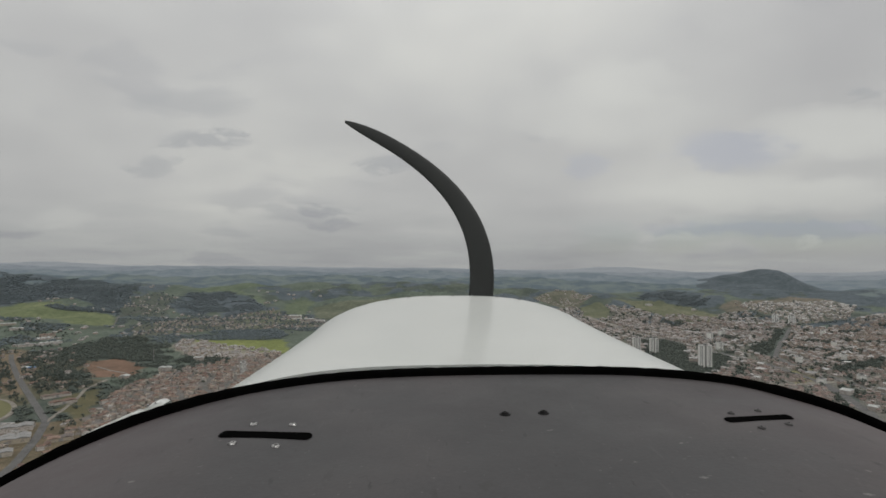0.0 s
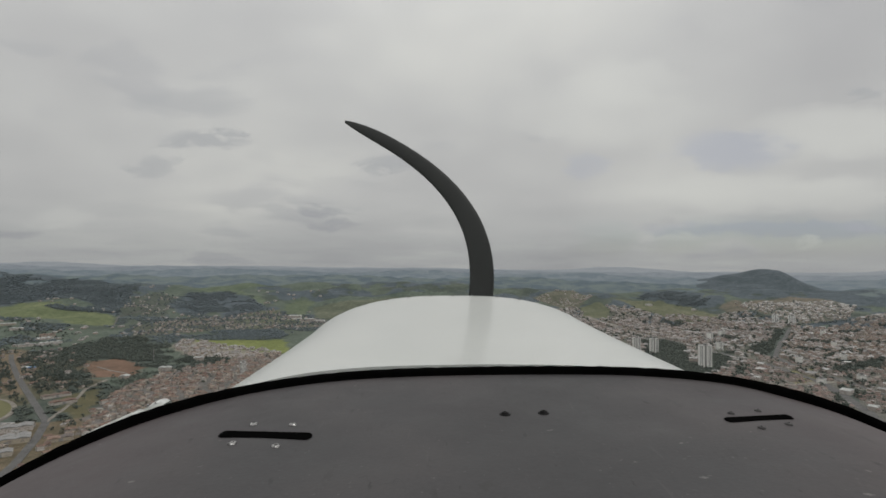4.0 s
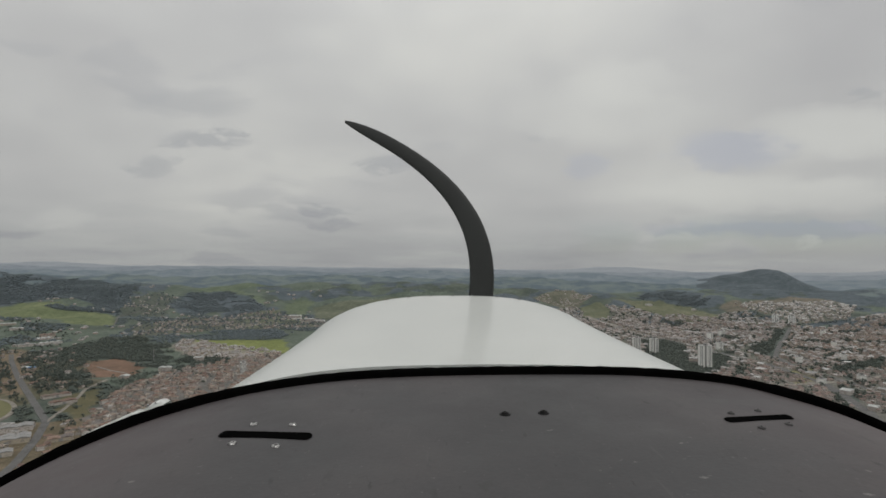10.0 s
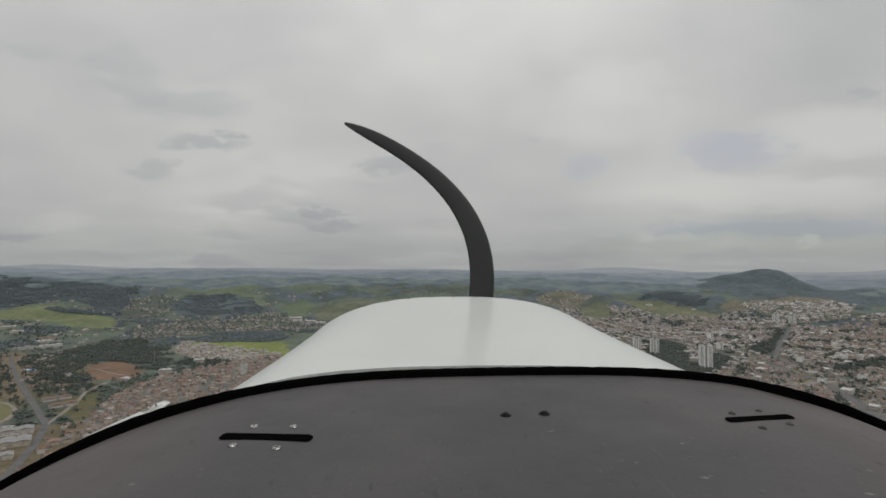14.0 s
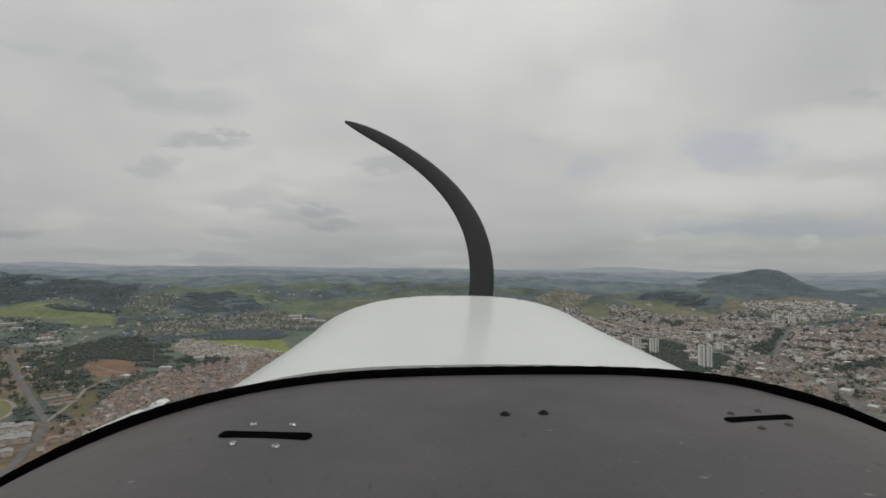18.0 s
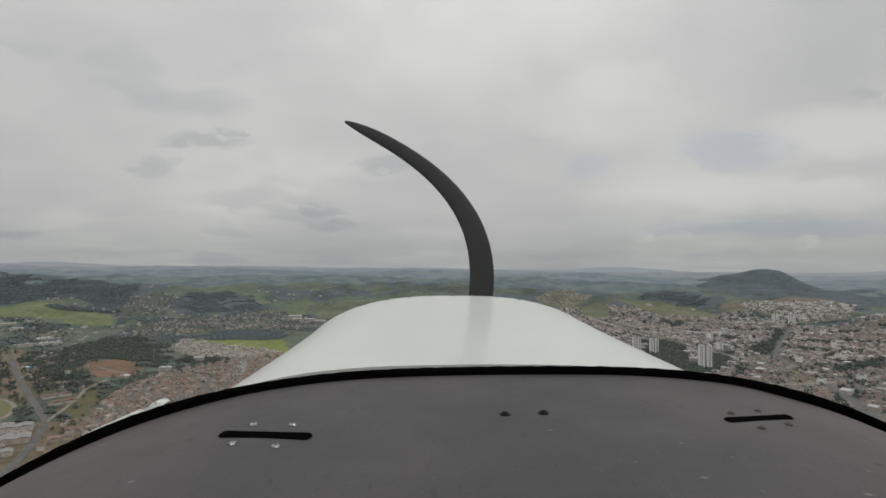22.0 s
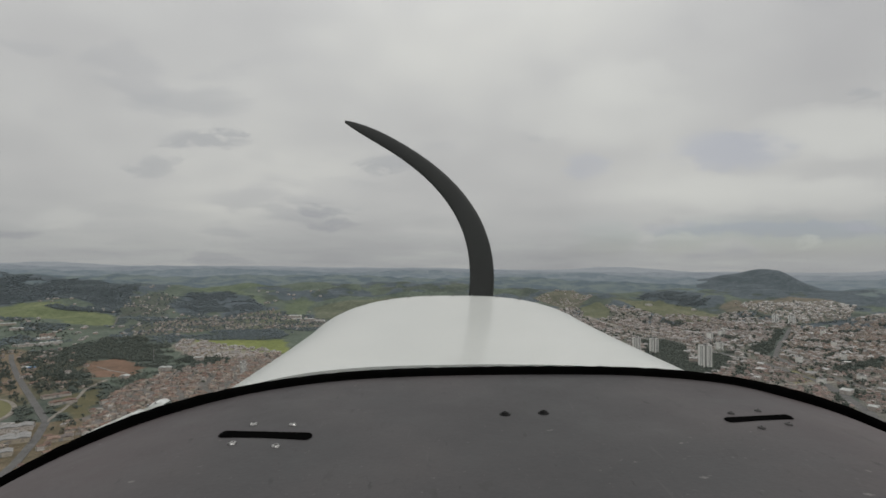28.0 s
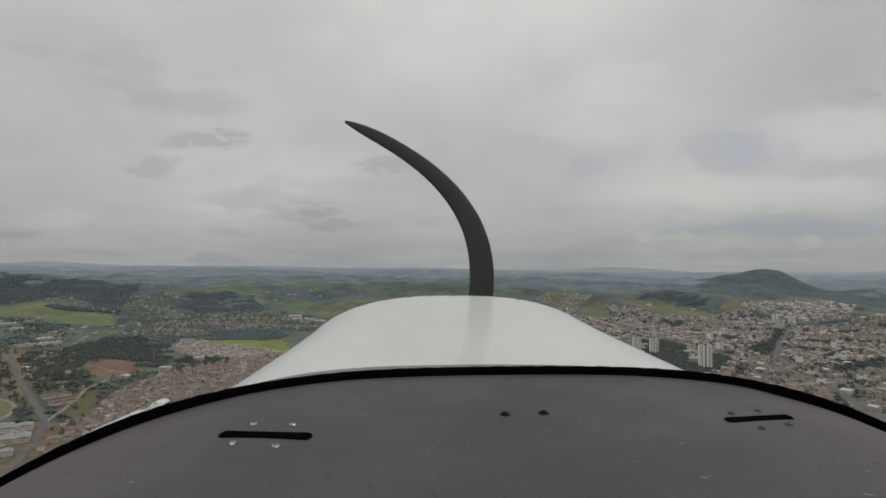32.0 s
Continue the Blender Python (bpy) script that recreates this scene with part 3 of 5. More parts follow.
def build_nose():
    nose = new("aircraft_nose")
    nose.matrix_world = BASE @ pose(0, 0, 0, -90)
    tagged(nose, "white light aircraft nose with charcoal glareshield, in flight", "aircraft")
    white, grey = paint_white(), shield_paint()
    black = plain("black_rubber", (0.0022, 0.0022, 0.0022), 0.9, 40.0, 0.3, 0.0, 0.0)
    chrome = plain("worn_steel", (0.30, 0.295, 0.29), 0.22, 380.0, 0.95, 1.0)
    dull = plain("blackened_steel", (0.0035, 0.0034, 0.0034), 0.45, 60.0, 0.3, 0.0, 0.12)
    worn = plain("greyed_steel", (0.040, 0.038, 0.038), 0.45, 60.0, 0.4, 0.3, 0.4)
    # near-black paint that stands for the darkness inside the slots
    slot_dark = plain("painted_slot_black", (0.003, 0.003, 0.003), 0.9, 20.0, 0.2, 0.0, 0.0)

    # glareshield: an arched sheet, thicker than paper, up to the seal of the windscreen
    bm = bmesh.new()
    nx, ny = 120, 30
    for lift in (0.0, -0.004):
        rows = []
        for j in range(ny + 1):
            rows.append([])
            for i in range(nx + 1):
                x = -0.62 + 1.36 * i / nx
                y = 0.16 + (edge_y(x) - 0.16) * j / ny
                rows[-1].append(bm.verts.new((x, y, sheet_z(x) + lift)))
        for j in range(ny):
            for i in range(nx):
                f = bm.faces.new((rows[j][i], rows[j][i + 1], rows[j + 1][i + 1], rows[j + 1][i]))
                f.smooth = True
                if lift:
                    f.normal_flip()
    shield = part("glareshield", bm, grey, nose, "matt charcoal glareshield with scuffs and specks")

    # black rubber seal along its front edge
    bm = bmesh.new()
    rings = []
    for i in range(161):
        x = -0.62 + 1.36 * i / 160
        y, z = edge_y(x), sheet_z(x)
        fat = 1.25 + 0.45 * math.exp(-((x + 0.38) / 0.11) ** 2) + 0.35 * float(smooth(0.37, 0.44, x)) + 0.06 * math.sin(i * 1.9) * math.sin(i * 0.37)
        ring = []
        for a, b in ((-0.001, -0.002), (-0.0005, 0.004), (0.001, 0.0064), (0.005, 0.0078), (0.011, 0.0072), (0.014, 0.004), (0.014, -0.006)):
            ring.append(bm.verts.new((x, y + a, z + b * fat)))
        rings.append(ring)
    for r0, r1 in zip(rings, rings[1:]):
        for k in range(6):
            bm.faces.new((r0[k], r1[k], r1[k + 1], r0[k + 1])).smooth = True
    part("windscreen_seal", bm, black, nose, "black rubber seal along the windscreen's foot")

    # the windscreen: a thin curved pane with an added haze veil, from the seal up over the eye
    glass = bpy.data.materials.new("veiled_acrylic")
    glass.use_nodes = True
    t = glass.node_tree
    t.nodes.clear()
    # translucent veil added to lift the darks outside, as air haze would
    veil_mix = ramp(t, noise_tex(t, here(t), 4.0, 4.0, 0.6), [(0.3, (0.0055, 0.0055, 0.0055)), (0.7, (0.0095, 0.0095, 0.0095))])
    clear = node(t, "ShaderNodeBsdfTransparent", [(0, (0.99, 0.995, 0.995, 1))]).outputs[0]
    film = node(t, "ShaderNodeBsdfTranslucent", [(0, (0.80, 0.80, 0.80, 1))]).outputs[0]
    node(t, "ShaderNodeOutputMaterial", [(0, node(t, "ShaderNodeMixShader", [(0, veil_mix), (1, clear), (2, film)]).outputs[0])])
    bm = bmesh.new()
    for lift in (0.0, 0.003):
        rows = []
        for j in range(21):
            u = j / 20
            rows.append([])
            for i in range(41):
                x = -0.62 + 1.36 * i / 40
                y, z = edge_y(x) + 0.012, sheet_z(x) + 0.002
                rows[-1].append(bm.verts.new((x * (1 - 0.15 * u), y - 0.62 * math.sin(u * 1.57) ** 1.2 + lift, z + 0.66 * u ** 0.9 + lift)))
        for r0, r1 in zip(rows, rows[1:]):
            for i in range(40):
                f = bm.faces.new((r0[i], r0[i + 1], r1[i + 1], r1[i]))
                f.smooth = True
                if not lift:
                    f.normal_flip()
    pane = part("windscreen", bm, glass, nose, "clear curved windscreen with a faint added haze veil")
    pane.visible_shadow = False

    # engine cowling: rounded-square sections from the windscreen to the spinner
    bm = bmesh.new()
    sections = []
    for k in range(-1, 25):
        ring = []
        for j in range(97):
            a = math.pi * (j / 96.0)
            c, s = math.cos(a), math.sin(a)
            first = max(0.0, (edge_y(0.05 - 0.43 * math.copysign(abs(c) ** 0.45, c)) + 0.014 - 0.66) / 0.94)
            v = first + (1 - first) * min(1.0, max(0, k) / 20)
            bulge = 4 * v * (1 - v)
            mid, half = 0.0496 - 0.0161 * v, 0.4311 + 0.0707 * v - 0.0069 * bulge
            top, power = -0.1599 + 0.0187 * v - 0.0033 * bulge, 4.457 - 1.844 * v - 0.208 * bulge
            y = 0.66 + 0.94 * v
            if k > 20:
                w = (k - 20) / 4
                y, half, top = 1.60 + 0.13 * math.sin(w * 1.57), half * (1 - 0.45 * w ** 2.2), top - 0.15 * w ** 2.4
            top -= 0.0008 * (1 - min(1.0, max(0, k) / 20)) ** 8
            if k < 0:
                top -= 0.014
            ring.append(bm.verts.new((mid - half * math.copysign(abs(c) ** (2 / power), c), y, top - 0.34 + 0.34 * abs(s) ** (2 / power))))
        sections.append(ring)
    for r0, r1 in zip(sections, sections[1:]):
        if r0 is sections[0]:
            r1 = [bm.verts.new(v.co) for v in r1]
        for k in range(96):
            bm.faces.new((r0[k], r0[k + 1], r1[k + 1], r1[k])).smooth = True
    bm.faces.new(sections[-1])
    cowl = part("cowling", bm, white, nose, "white painted engine cowling, smooth and slightly soiled")

    for k in range(11):
        x = -0.30 + 0.066 * k
        bm = bmesh.new()
        bmesh.ops.create_icosphere(bm, subdivisions=2, radius=0.0042, matrix=Matrix.Translation((x, 1.585, -0.1405 - 0.34 + 0.34 * (1 - (abs(x - 0.0335) / 0.5018) ** 2.613) ** (1 / 2.613))) @ Matrix.Diagonal((1, 1, 0.5, 1)))
        part("rivet", bm, chrome, cowl, "dull metal rivet")

    # slim white fairing along the side, with a rounded end and a screw
    bm = bmesh.new()
    rings = []
    for i in range(41):
        u = i / 40
        x = -0.430 + 0.082 * u
        y, z = edge_y(x) + 0.022, sheet_z(x) + 0.012
        rise = 0.0002 + 0.0042 * u - 0.0024 * smooth(0.60, 0.66, u) + 0.0052 * math.exp(-((u - 0.87) / 0.10) ** 2)
        rise *= float(1 - smooth(0.96, 1.0, u) * 0.9)
        rings.append([bm.verts.new((x, y + a, z + b)) for a, b in ((-0.006, -0.012), (-0.005, rise * 0.75), (0.0, rise), (0.012, rise * 0.9), (0.02, -0.012))])
    for r0, r1 in zip(rings, rings[1:]):
        for k in range(4):
            bm.faces.new((r0[k], r1[k], r1[k + 1], r0[k + 1])).smooth = True
    fairing = part("side_fairing", bm, white, nose, "slim white fairing with a rounded end")
    for u, r in ((0.80, 0.0016), (0.90, 0.0014)):
        x = -0.430 + 0.082 * u
        bm = bmesh.new()
        bmesh.ops.create_icosphere(bm, subdivisions=2, radius=r, matrix=Matrix.Translation((x, edge_y(x) + 0.017, sheet_z(x) + 0.0175)))
        part("rivet", bm, chrome, fairing, "dull metal rivet")

    # ventilation slots, with rounded ends, each with a thin rim: black patches, no opening cut
    def slot(cx, cy, length, width, turn):
        bm = bmesh.new()
        for ring, depth, grow in ((0, 0.0014, 0.0), (1, 0.0006, 0.0012)):
            loop = []
            for k in range(28):
                a = 2 * math.pi * k / 28
                ex = (length / 2 - width / 2) * (1 if math.cos(a) > 0 else -1)
                px, py = ex + (width * 0.3 + grow) * math.cos(a), (width / 2 + grow) * math.sin(a)
                qx = cx + px * math.cos(radians(turn))
                qy = cy + px * math.sin(radians(turn)) + py
                loop.append(bm.verts.new((qx, qy, sheet_z(qx) + depth)))
            if ring:
                for k in range(28):
                    bm.faces.new((first[k], loop[k], loop[(k + 1) % 28], first[(k + 1) % 28]))
            else:
                first = loop
        bm.faces.new(first)
        part("vent_slot", bm, slot_dark, shield, "black patch with rounded ends, painted as a ventilation slot")

    # pan-head screws
    def screw(x, y, size, mat, label, washer=False):
        bm = bmesh.new()
        base = sheet_z(x)
        profile = [(size, 0.0), (size * 0.96, size * 0.25), (size * 0.7, size * 0.48), (size * 0.34, size * 0.56)]
        if washer:
            profile = [(size * 1.5, 0.0), (size * 1.45, size * 0.2)] + [(r, h + size * 0.2) for r, h in profile]
        rings = [[bm.verts.new((x + r * math.cos(k * math.pi / 8), y + r * math.sin(k * math.pi / 8), base + h)) for k in range(16)] for r, h in profile]
        for r0, r1 in zip(rings, rings[1:]):
            for k in range(16):
                bm.faces.new((r0[k], r0[(k + 1) % 16], r1[(k + 1) % 16], r1[k])).smooth = True
        low = [bm.verts.new((v.co.x + (x - v.co.x) * 0.2, v.co.y + (y - v.co.y) * 0.2, v.co.z - size * 0.25)) for v in rings[-1]]
        for k in range(16):
            bm.faces.new((rings[-1][k], rings[-1][(k + 1) % 16], low[(k + 1) % 16], low[k]))
        bm.faces.new(low)
        part("screw", bm, mat, shield, label)

    slot(-0.1697, 0.5020, 0.104, 0.0155, -15.3)
    slot(0.3190, 0.5325, 0.086, 0.0120, 15.9)
    for x, y in ((-0.1924, 0.5367), (-0.1499, 0.5266), (-0.1932, 0.4839), (-0.1485, 0.4688)):
        screw(x, y, 0.0042, chrome, "worn bright steel screw head")
    for x, y in ((0.0643, 0.5475), (0.1048, 0.5500)):
        screw(x, y, 0.0040, dull, "blackened screw with a washer", True)
    for x, y in ((0.2974, 0.545), (0.3329, 0.5584), (0.3024, 0.501), (0.3382, 0.5164)):
        screw(x, y, 0.0036, worn, "greyed low screw head")

    # propeller: hub and two curved blades
    dark = plain("black_blade", (0.009, 0.011, 0.010), 0.5, 9.0, 0.3)
    prop = new("propeller")
    prop.parent = nose
    tagged(prop, "black curved two-bladed propeller ahead of the cowling")

    def blade(flip):
        bm = bmesh.new()
        ctrl = [Vector(p) for p in ((0.078, 1.86, -0.38), (0.190, 1.86, -0.077), (0.190, 1.86, 0.220), (-0.345, 1.86, 0.449))]
        hub = Vector((0.048, 1.86, -0.42))
        rings = []
        for i in range(49):
            u = i / 48
            v = 1 - u
            at = v ** 3 * ctrl[0] + 3 * v * v * u * ctrl[1] + 3 * v * u * u * ctrl[2] + u ** 3 * ctrl[3]
            go = (3 * v * v * (ctrl[1] - ctrl[0]) + 6 * v * u * (ctrl[2] - ctrl[1]) + 3 * u * u * (ctrl[3] - ctrl[2])).normalized()
            side = Vector((go.z, 0, -go.x))
            half = (0.041 + 0.004 * math.sin(u * 5) - 0.018 * u * u) * math.sqrt(max(0.06, 1 - max(0, (u - 0.9) / 0.1) ** 2))
            ring = []
            for k in range(14):
                a = 2 * math.pi * k / 14
                ring.append(at + side * half * math.cos(a) + Vector((0, 1, 0)) * (half * 0.16 * math.sin(a) + 0.25 * half * math.cos(a) * v))
            if flip:
                ring = [Vector((2 * hub.x - p.x, p.y, 2 * hub.z - p.z)) for p in ring]
            rings.append([bm.verts.new(p) for p in ring])
        for r0, r1 in zip(rings, rings[1:]):
            for k in range(14):
                bm.faces.new((r0[k], r0[(k + 1) % 14], r1[(k + 1) % 14], r1[k])).smooth = True
        bm.faces.new(rings[-1])
        bm.faces.new(rings[0])
        bmesh.ops.recalc_face_normals(bm, faces=bm.faces[:])
        part("blade", bm, dark, prop)

    blade(False)
    blade(True)
    bm = bmesh.new()
    rings = []
    for k in range(15):
        u = k / 14
        r = 0.15 * math.sqrt(max(0.0004, 1 - u * u))
        rings.append([bm.verts.new((0.048 + r * math.cos(j * math.pi / 16), 1.76 + 0.36 * u, -0.42 + r * math.sin(j * math.pi / 16))) for j in range(32)])
    for r0, r1 in zip(rings, rings[1:]):
        for j in range(32):
            bm.faces.new((r0[j], r1[j], r1[(j + 1) % 32], r0[(j + 1) % 32])).smooth = True
    bm.faces.new(rings[0])
    part("spinner", bm, white, prop, "white spinner over the hub")


build_nose()

# ---- roads ----
road([(-1190, 1470), (-1108, 1370), (-940, 1180), (-810, 1038), (-695, 916), (-615, 832), (-570, 752), (-528, 664), (-500, 590), (-430, 450)], 11, m_asphalt, "grey road past the sports field")
road([(-615, 832), (-635, 894), (-661, 966), (-698, 1044), (-717, 1143)], 6, m_earth_road, "narrow pale lane between trees and houses")
road([(-835, 1290), (-770, 1240), (-720, 1215)], 5, m_earth_road, "pale track across bare red earth")
road([(755, 2640), (770, 2355), (775, 2085), (800, 1940), (860, 1700), (900, 1500), (860, 1200), (760, 950), (640, 700)], 18, m_asphalt, "grey main road through the town")
road([(1475, 2250), (1200, 1880), (1010, 1610), (960, 1450), (930, 1200), (900, 1000)], 13, m_asphalt, "grey avenue along the green corridor")
road([(520, 1120), (760, 1160), (1000, 1260), (1300, 1450)], 12, m_earth_road, "pale cross road between low buildings")
road([(740, 2720), (762, 2480), (775, 2085), (800, 1950)], 30, m_earth_road, "broad pale road beside the far quarter")
road([(-1300, 2100), (-1420, 2330), (-1370, 2500), (-1440, 2680)], 6, m_asphalt, "narrow grey road up the valley")

CLEAR.extend([(-770, 875, 66), (-717, 818, 52), (-823, 932, 52)])

# ---- houses: one at a time where the flight passes nearest, joined further off ----
rng = np.random.default_rng(7)


def plots(outline, turn, along=10.5, block_depth=58.0, keep=0.9, wobble=3.2):
    """House plots of a quarter whose streets change their direction from district to district."""
    grids = [rows(outline, turn + more, along, block_depth, keep, wobble) for more in (0, 34, 63)]
    lie = [wave(g[:, 0], g[:, 1], 260, 19) for g in grids]
    return np.concatenate([grids[0][lie[0] > 0.22], grids[1][(lie[1] < 0.18) & (lie[1] > -0.38)], grids[2][lie[2] < -0.42]])


def rows(outline, turn, along, block_depth, keep, wobble):
    """House plots in back-to-back rows along parallel streets: x, y, turn."""
    pts = np.array(outline, float)
    c, s = math.cos(radians(turn)), math.sin(radians(turn))
    u, v = pts @ np.array((c, s)), pts @ np.array((-s, c))
    out = []
    for row in np.arange(v.min(), v.max(), block_depth):
        for k, off in enumerate((block_depth * 0.14, block_depth * 0.38, block_depth * 0.62)):
            for p in np.arange(u.min(), u.max(), along):
                if rng.random() > keep or (p - u.min()) % 128 < 11:
                    continue
                a, b = p + rng.normal(0, wobble), row + off + rng.normal(0, wobble)
                out.append((a * c - b * s, a * s + b * c, turn + (90 if rng.random() < 0.3 else 0) + rng.normal(0, 7)))
    out = np.array(out)
    bend = 14 * wave(out[:, 0], out[:, 1], 420, 15)
    out[:, 0] += bend
    out[:, 1] += 14 * wave(out[:, 0], out[:, 1], 380, 16)
    return out[inside(out[:, 0], out[:, 1], outline)]


def open_ground(x, y):
    """Which points keep clear of roads and large buildings."""
    free = np.ones(len(x), bool)
    for cx, cy, reach in CLEAR:
        free &= (x - cx) ** 2 + (y - cy) ** 2 > reach * reach
    return free


def off_belts(spots):
    """The plots that lie outside the town's tree belts."""
    for belt in TOWN_BELTS:
        spots = spots[~inside(spots[:, 0], spots[:, 1], belt)]
    return spots


def joined_houses(name, spots, label, roof, size=(5.5, 10.0), tall=(3.0, 7.5)):
    """Many far houses as one mesh: walls, and gabled, hipped or flat roofs with eaves."""
    spots = off_belts(spots[open_ground(spots[:, 0], spots[:, 1])])
    n = len(spots)
    x, y, turn = spots[:, 0], spots[:, 1], np.radians(spots[:, 2])
    w, d = rng.uniform(*size, n) / 2, rng.uniform(size[0], size[1] * 1.25, n) / 2
    h = rng.uniform(*tall, n)
    kind = rng.random(n)
    rise = np.where(kind < 0.75, w * rng.uniform(0.35, 0.6, n), 0.25)
    pull = np.where(kind < 0.35, 1.08, np.where(kind < 0.75, 0.35, 1.0))
    wide = np.where(kind < 0.75, 0.0, 0.98)
    z = height(x, y)
    c, s = np.cos(turn), np.sin(turn)
    verts = np.zeros((n, 16, 3))
    corner = [(-1, -1), (1, -1), (1, 1), (-1, 1)]
    for k, (a, b) in enumerate(corner):
        for base, grow, zz, ww, dd in ((0, 1.0, z - 3, w, d), (4, 1.0, z + h, w, d), (8, 1.09, z + h - 0.1, w, d)):
            px, py = a * ww * grow, b * dd * grow
            verts[:, base + k] = np.stack([x + px * c - py * s, y + px * s + py * c, zz], 1)
        px, py = a * w * wide, b * d * pull
        verts[:, 12 + k] = np.stack([x + px * c - py * s, y + px * s + py * c, z + h + rise], 1)
    quads = [(0, 1, 5, 4), (1, 2, 6, 5), (2, 3, 7, 6), (3, 0, 4, 7), (8, 9, 13, 12), (9, 10, 14, 13), (10, 11, 15, 14), (11, 8, 12, 15), (12, 13, 14, 15)]
    faces = (np.arange(n)[:, None, None] * 16 + np.array(quads)[None]).reshape(-1, 4)
    ob = mesh_object(name, verts.reshape(-1, 3).tolist(), faces.tolist(), [m_wall_far, roof], np.tile([0] * 4 + [1] * 5, n))
    return tagged(ob, label, "houses", kind="stuff")


def house_model(w, d, h, style, storeys):
    """A small house: walls, roof with eaves, door and windows set into its sides."""
    home = new("house")
    part("wall", block(-w / 2, w / 2, -d / 2, d / 2, -3, h), m_wall, home)
    bm = bmesh.new()
    e, rise = 0.5, w * 0.24
    if style == "flat":
        box(bm, -w / 2 - 0.15, w / 2 + 0.15, -d / 2 - 0.15, d / 2 + 0.15, h, h + 0.35)
        box(bm, -w * 0.2, w * 0.1, -d * 0.2, d * 0.15, h + 0.35, h + 1.7)
    else:
        ridge = d / 2 + e if style == "gable" else d / 2 - w * 0.4
        low = [bm.verts.new(p) for p in ((-w / 2 - e, -d / 2 - e, h - 0.1), (w / 2 + e, -d / 2 - e, h - 0.1), (w / 2 + e, d / 2 + e, h - 0.1), (-w / 2 - e, d / 2 + e, h - 0.1))]
        top = [bm.verts.new((0, -ridge, h + rise)), bm.verts.new((0, ridge, h + rise))]
        for f in ((low[0], low[1], top[0]), (low[1], low[2], top[1], top[0]), (low[2], low[3], top[1]), (low[3], low[0], top[0], top[1]), (low[3], low[2], low[1], low[0])):
            bm.faces.new(f)
    part("roof", bm, m_pale if style == "flat" else m_clay, home)
    part("door", block(-0.5, 0.5, -d / 2 - 0.06, -d / 2 + 0.05, 0, 2.1), m_door, home)
    for k in range(storeys):
        for side in (-1, 1):
            part("window", block(side * w * 0.3 - 0.6, side * w * 0.3 + 0.6, -d / 2 - 0.05, -d / 2 + 0.05, 1 + 2.9 * k, 2.2 + 2.9 * k), m_glass, home)
    return home


def near_houses(spots):
    models = [(6.5, 9, 3.0, "gable", 1), (7.5, 9.5, 3.1, "hip", 1), (7, 8.5, 5.8, "gable", 2), (6, 10, 3.0, "gable", 1), (8, 10, 5.7, "hip", 2), (7.5, 9, 6.0, "flat", 2), (6.5, 7.5, 3.2, "flat", 1), (10, 13, 8.8, "flat", 3)]
    words = {"gable": "small rendered house with a gabled clay-tile roof", "hip": "rendered house with a hipped clay-tile roof", "flat": "plain rendered house with a flat concrete roof"}
    made = []
    for i, (x, y, turn) in enumerate(spots):
        k = int(rng.choice(len(models), p=(0.22, 0.17, 0.14, 0.17, 0.1, 0.08, 0.06, 0.06)))
        place = pose(x, y, height_at(x, y), 0, 0, turn)
        first = next((o for o, j in made if j == k), None)
        if first is None:
            home = house_model(*models[k])
            home.matrix_world = place
            tall = ("", "", "two-storey ", "three-storey ")[models[k][4]]
            made.append((tagged(home, tall + words[models[k][3]], "house", "houses of the town"), k))
        else:
            copy_thing(first, place)


def nearest(spots, limit):
    close = np.argsort(spots[:, 1])
    return spots[close[:limit]], spots[close[limit:]]


west = plots(HOUSES_WEST, 62, 9.0, 48)
mixed = plots(MIXED_EAST, 38, 10.0, 54, 0.8, 3)
w_near, w_far = nearest(west, 90)
m_near, m_far = nearest(mixed, 100)
cottages_near = plots(WOODS_NEAR, 40, 17.0, 70, 0.16, 6)
cottages_near = cottages_near[open_ground(cottages_near[:, 0], cottages_near[:, 1])]
CLEAR.extend((x, y, 11) for x, y, turn in cottages_near)
roadside = np.concatenate([plots(LOW_MIXED, 35, 13.0, 50, 0.55, 4), plots(TAN_PARK, 40, 17.0, 66, 0.22, 6), plots(PARK_WOODS, 50, 16.0, 60, 0.2, 6)])
roadside = roadside[open_ground(roadside[:, 0], roadside[:, 1])]
r_near, r_far = nearest(roadside, 80)
near_houses(np.concatenate([w_near, off_belts(m_near), cottages_near[:28], r_near]))
joined_houses("roadside_houses", r_far, "low houses and sheds with clay roofs along the road", m_clay_far)
joined_houses("hillside_houses", w_far, "crowded low houses with brown clay roofs", m_clay_west)
joined_houses("mixed_houses", m_far, "scattered low houses with clay and grey roofs", m_clay_far)
joined_houses("pale_houses", plots(PALE_WEST, 40, 12, 60, 0.9), "block of pale houses with grey and white roofs", m_pale_far)
def patchy(spots, limit):
    """Keeps the houses of a few loose clusters."""
    return spots[wave(spots[:, 0], spots[:, 1], 190, 23) + 0.5 * wave(spots[:, 0], spots[:, 1], 80, 24) > limit]


spots = patchy(plots(SUBURB_MID, 15, 13, 66, 0.62, 6), -0.15)
clay_roofed = rng.random(len(spots)) < 0.6
joined_houses("suburb_houses", spots[clay_roofed], "scattered suburban houses among trees", m_clay_far, (5.0, 9.0), (3.0, 5.5))
joined_houses("suburb_cottages", spots[~clay_roofed], "pale suburban houses among trees", m_pale_far, (5.0, 9.0), (3.0, 5.5))
joined_houses("valley_houses", patchy(plots(VALLEY_TOWN, 70, 15, 76, 0.5, 6), 0.0), "small pale houses along the valley road", m_pale_far, (5.0, 8.5), (3.0, 5.0))
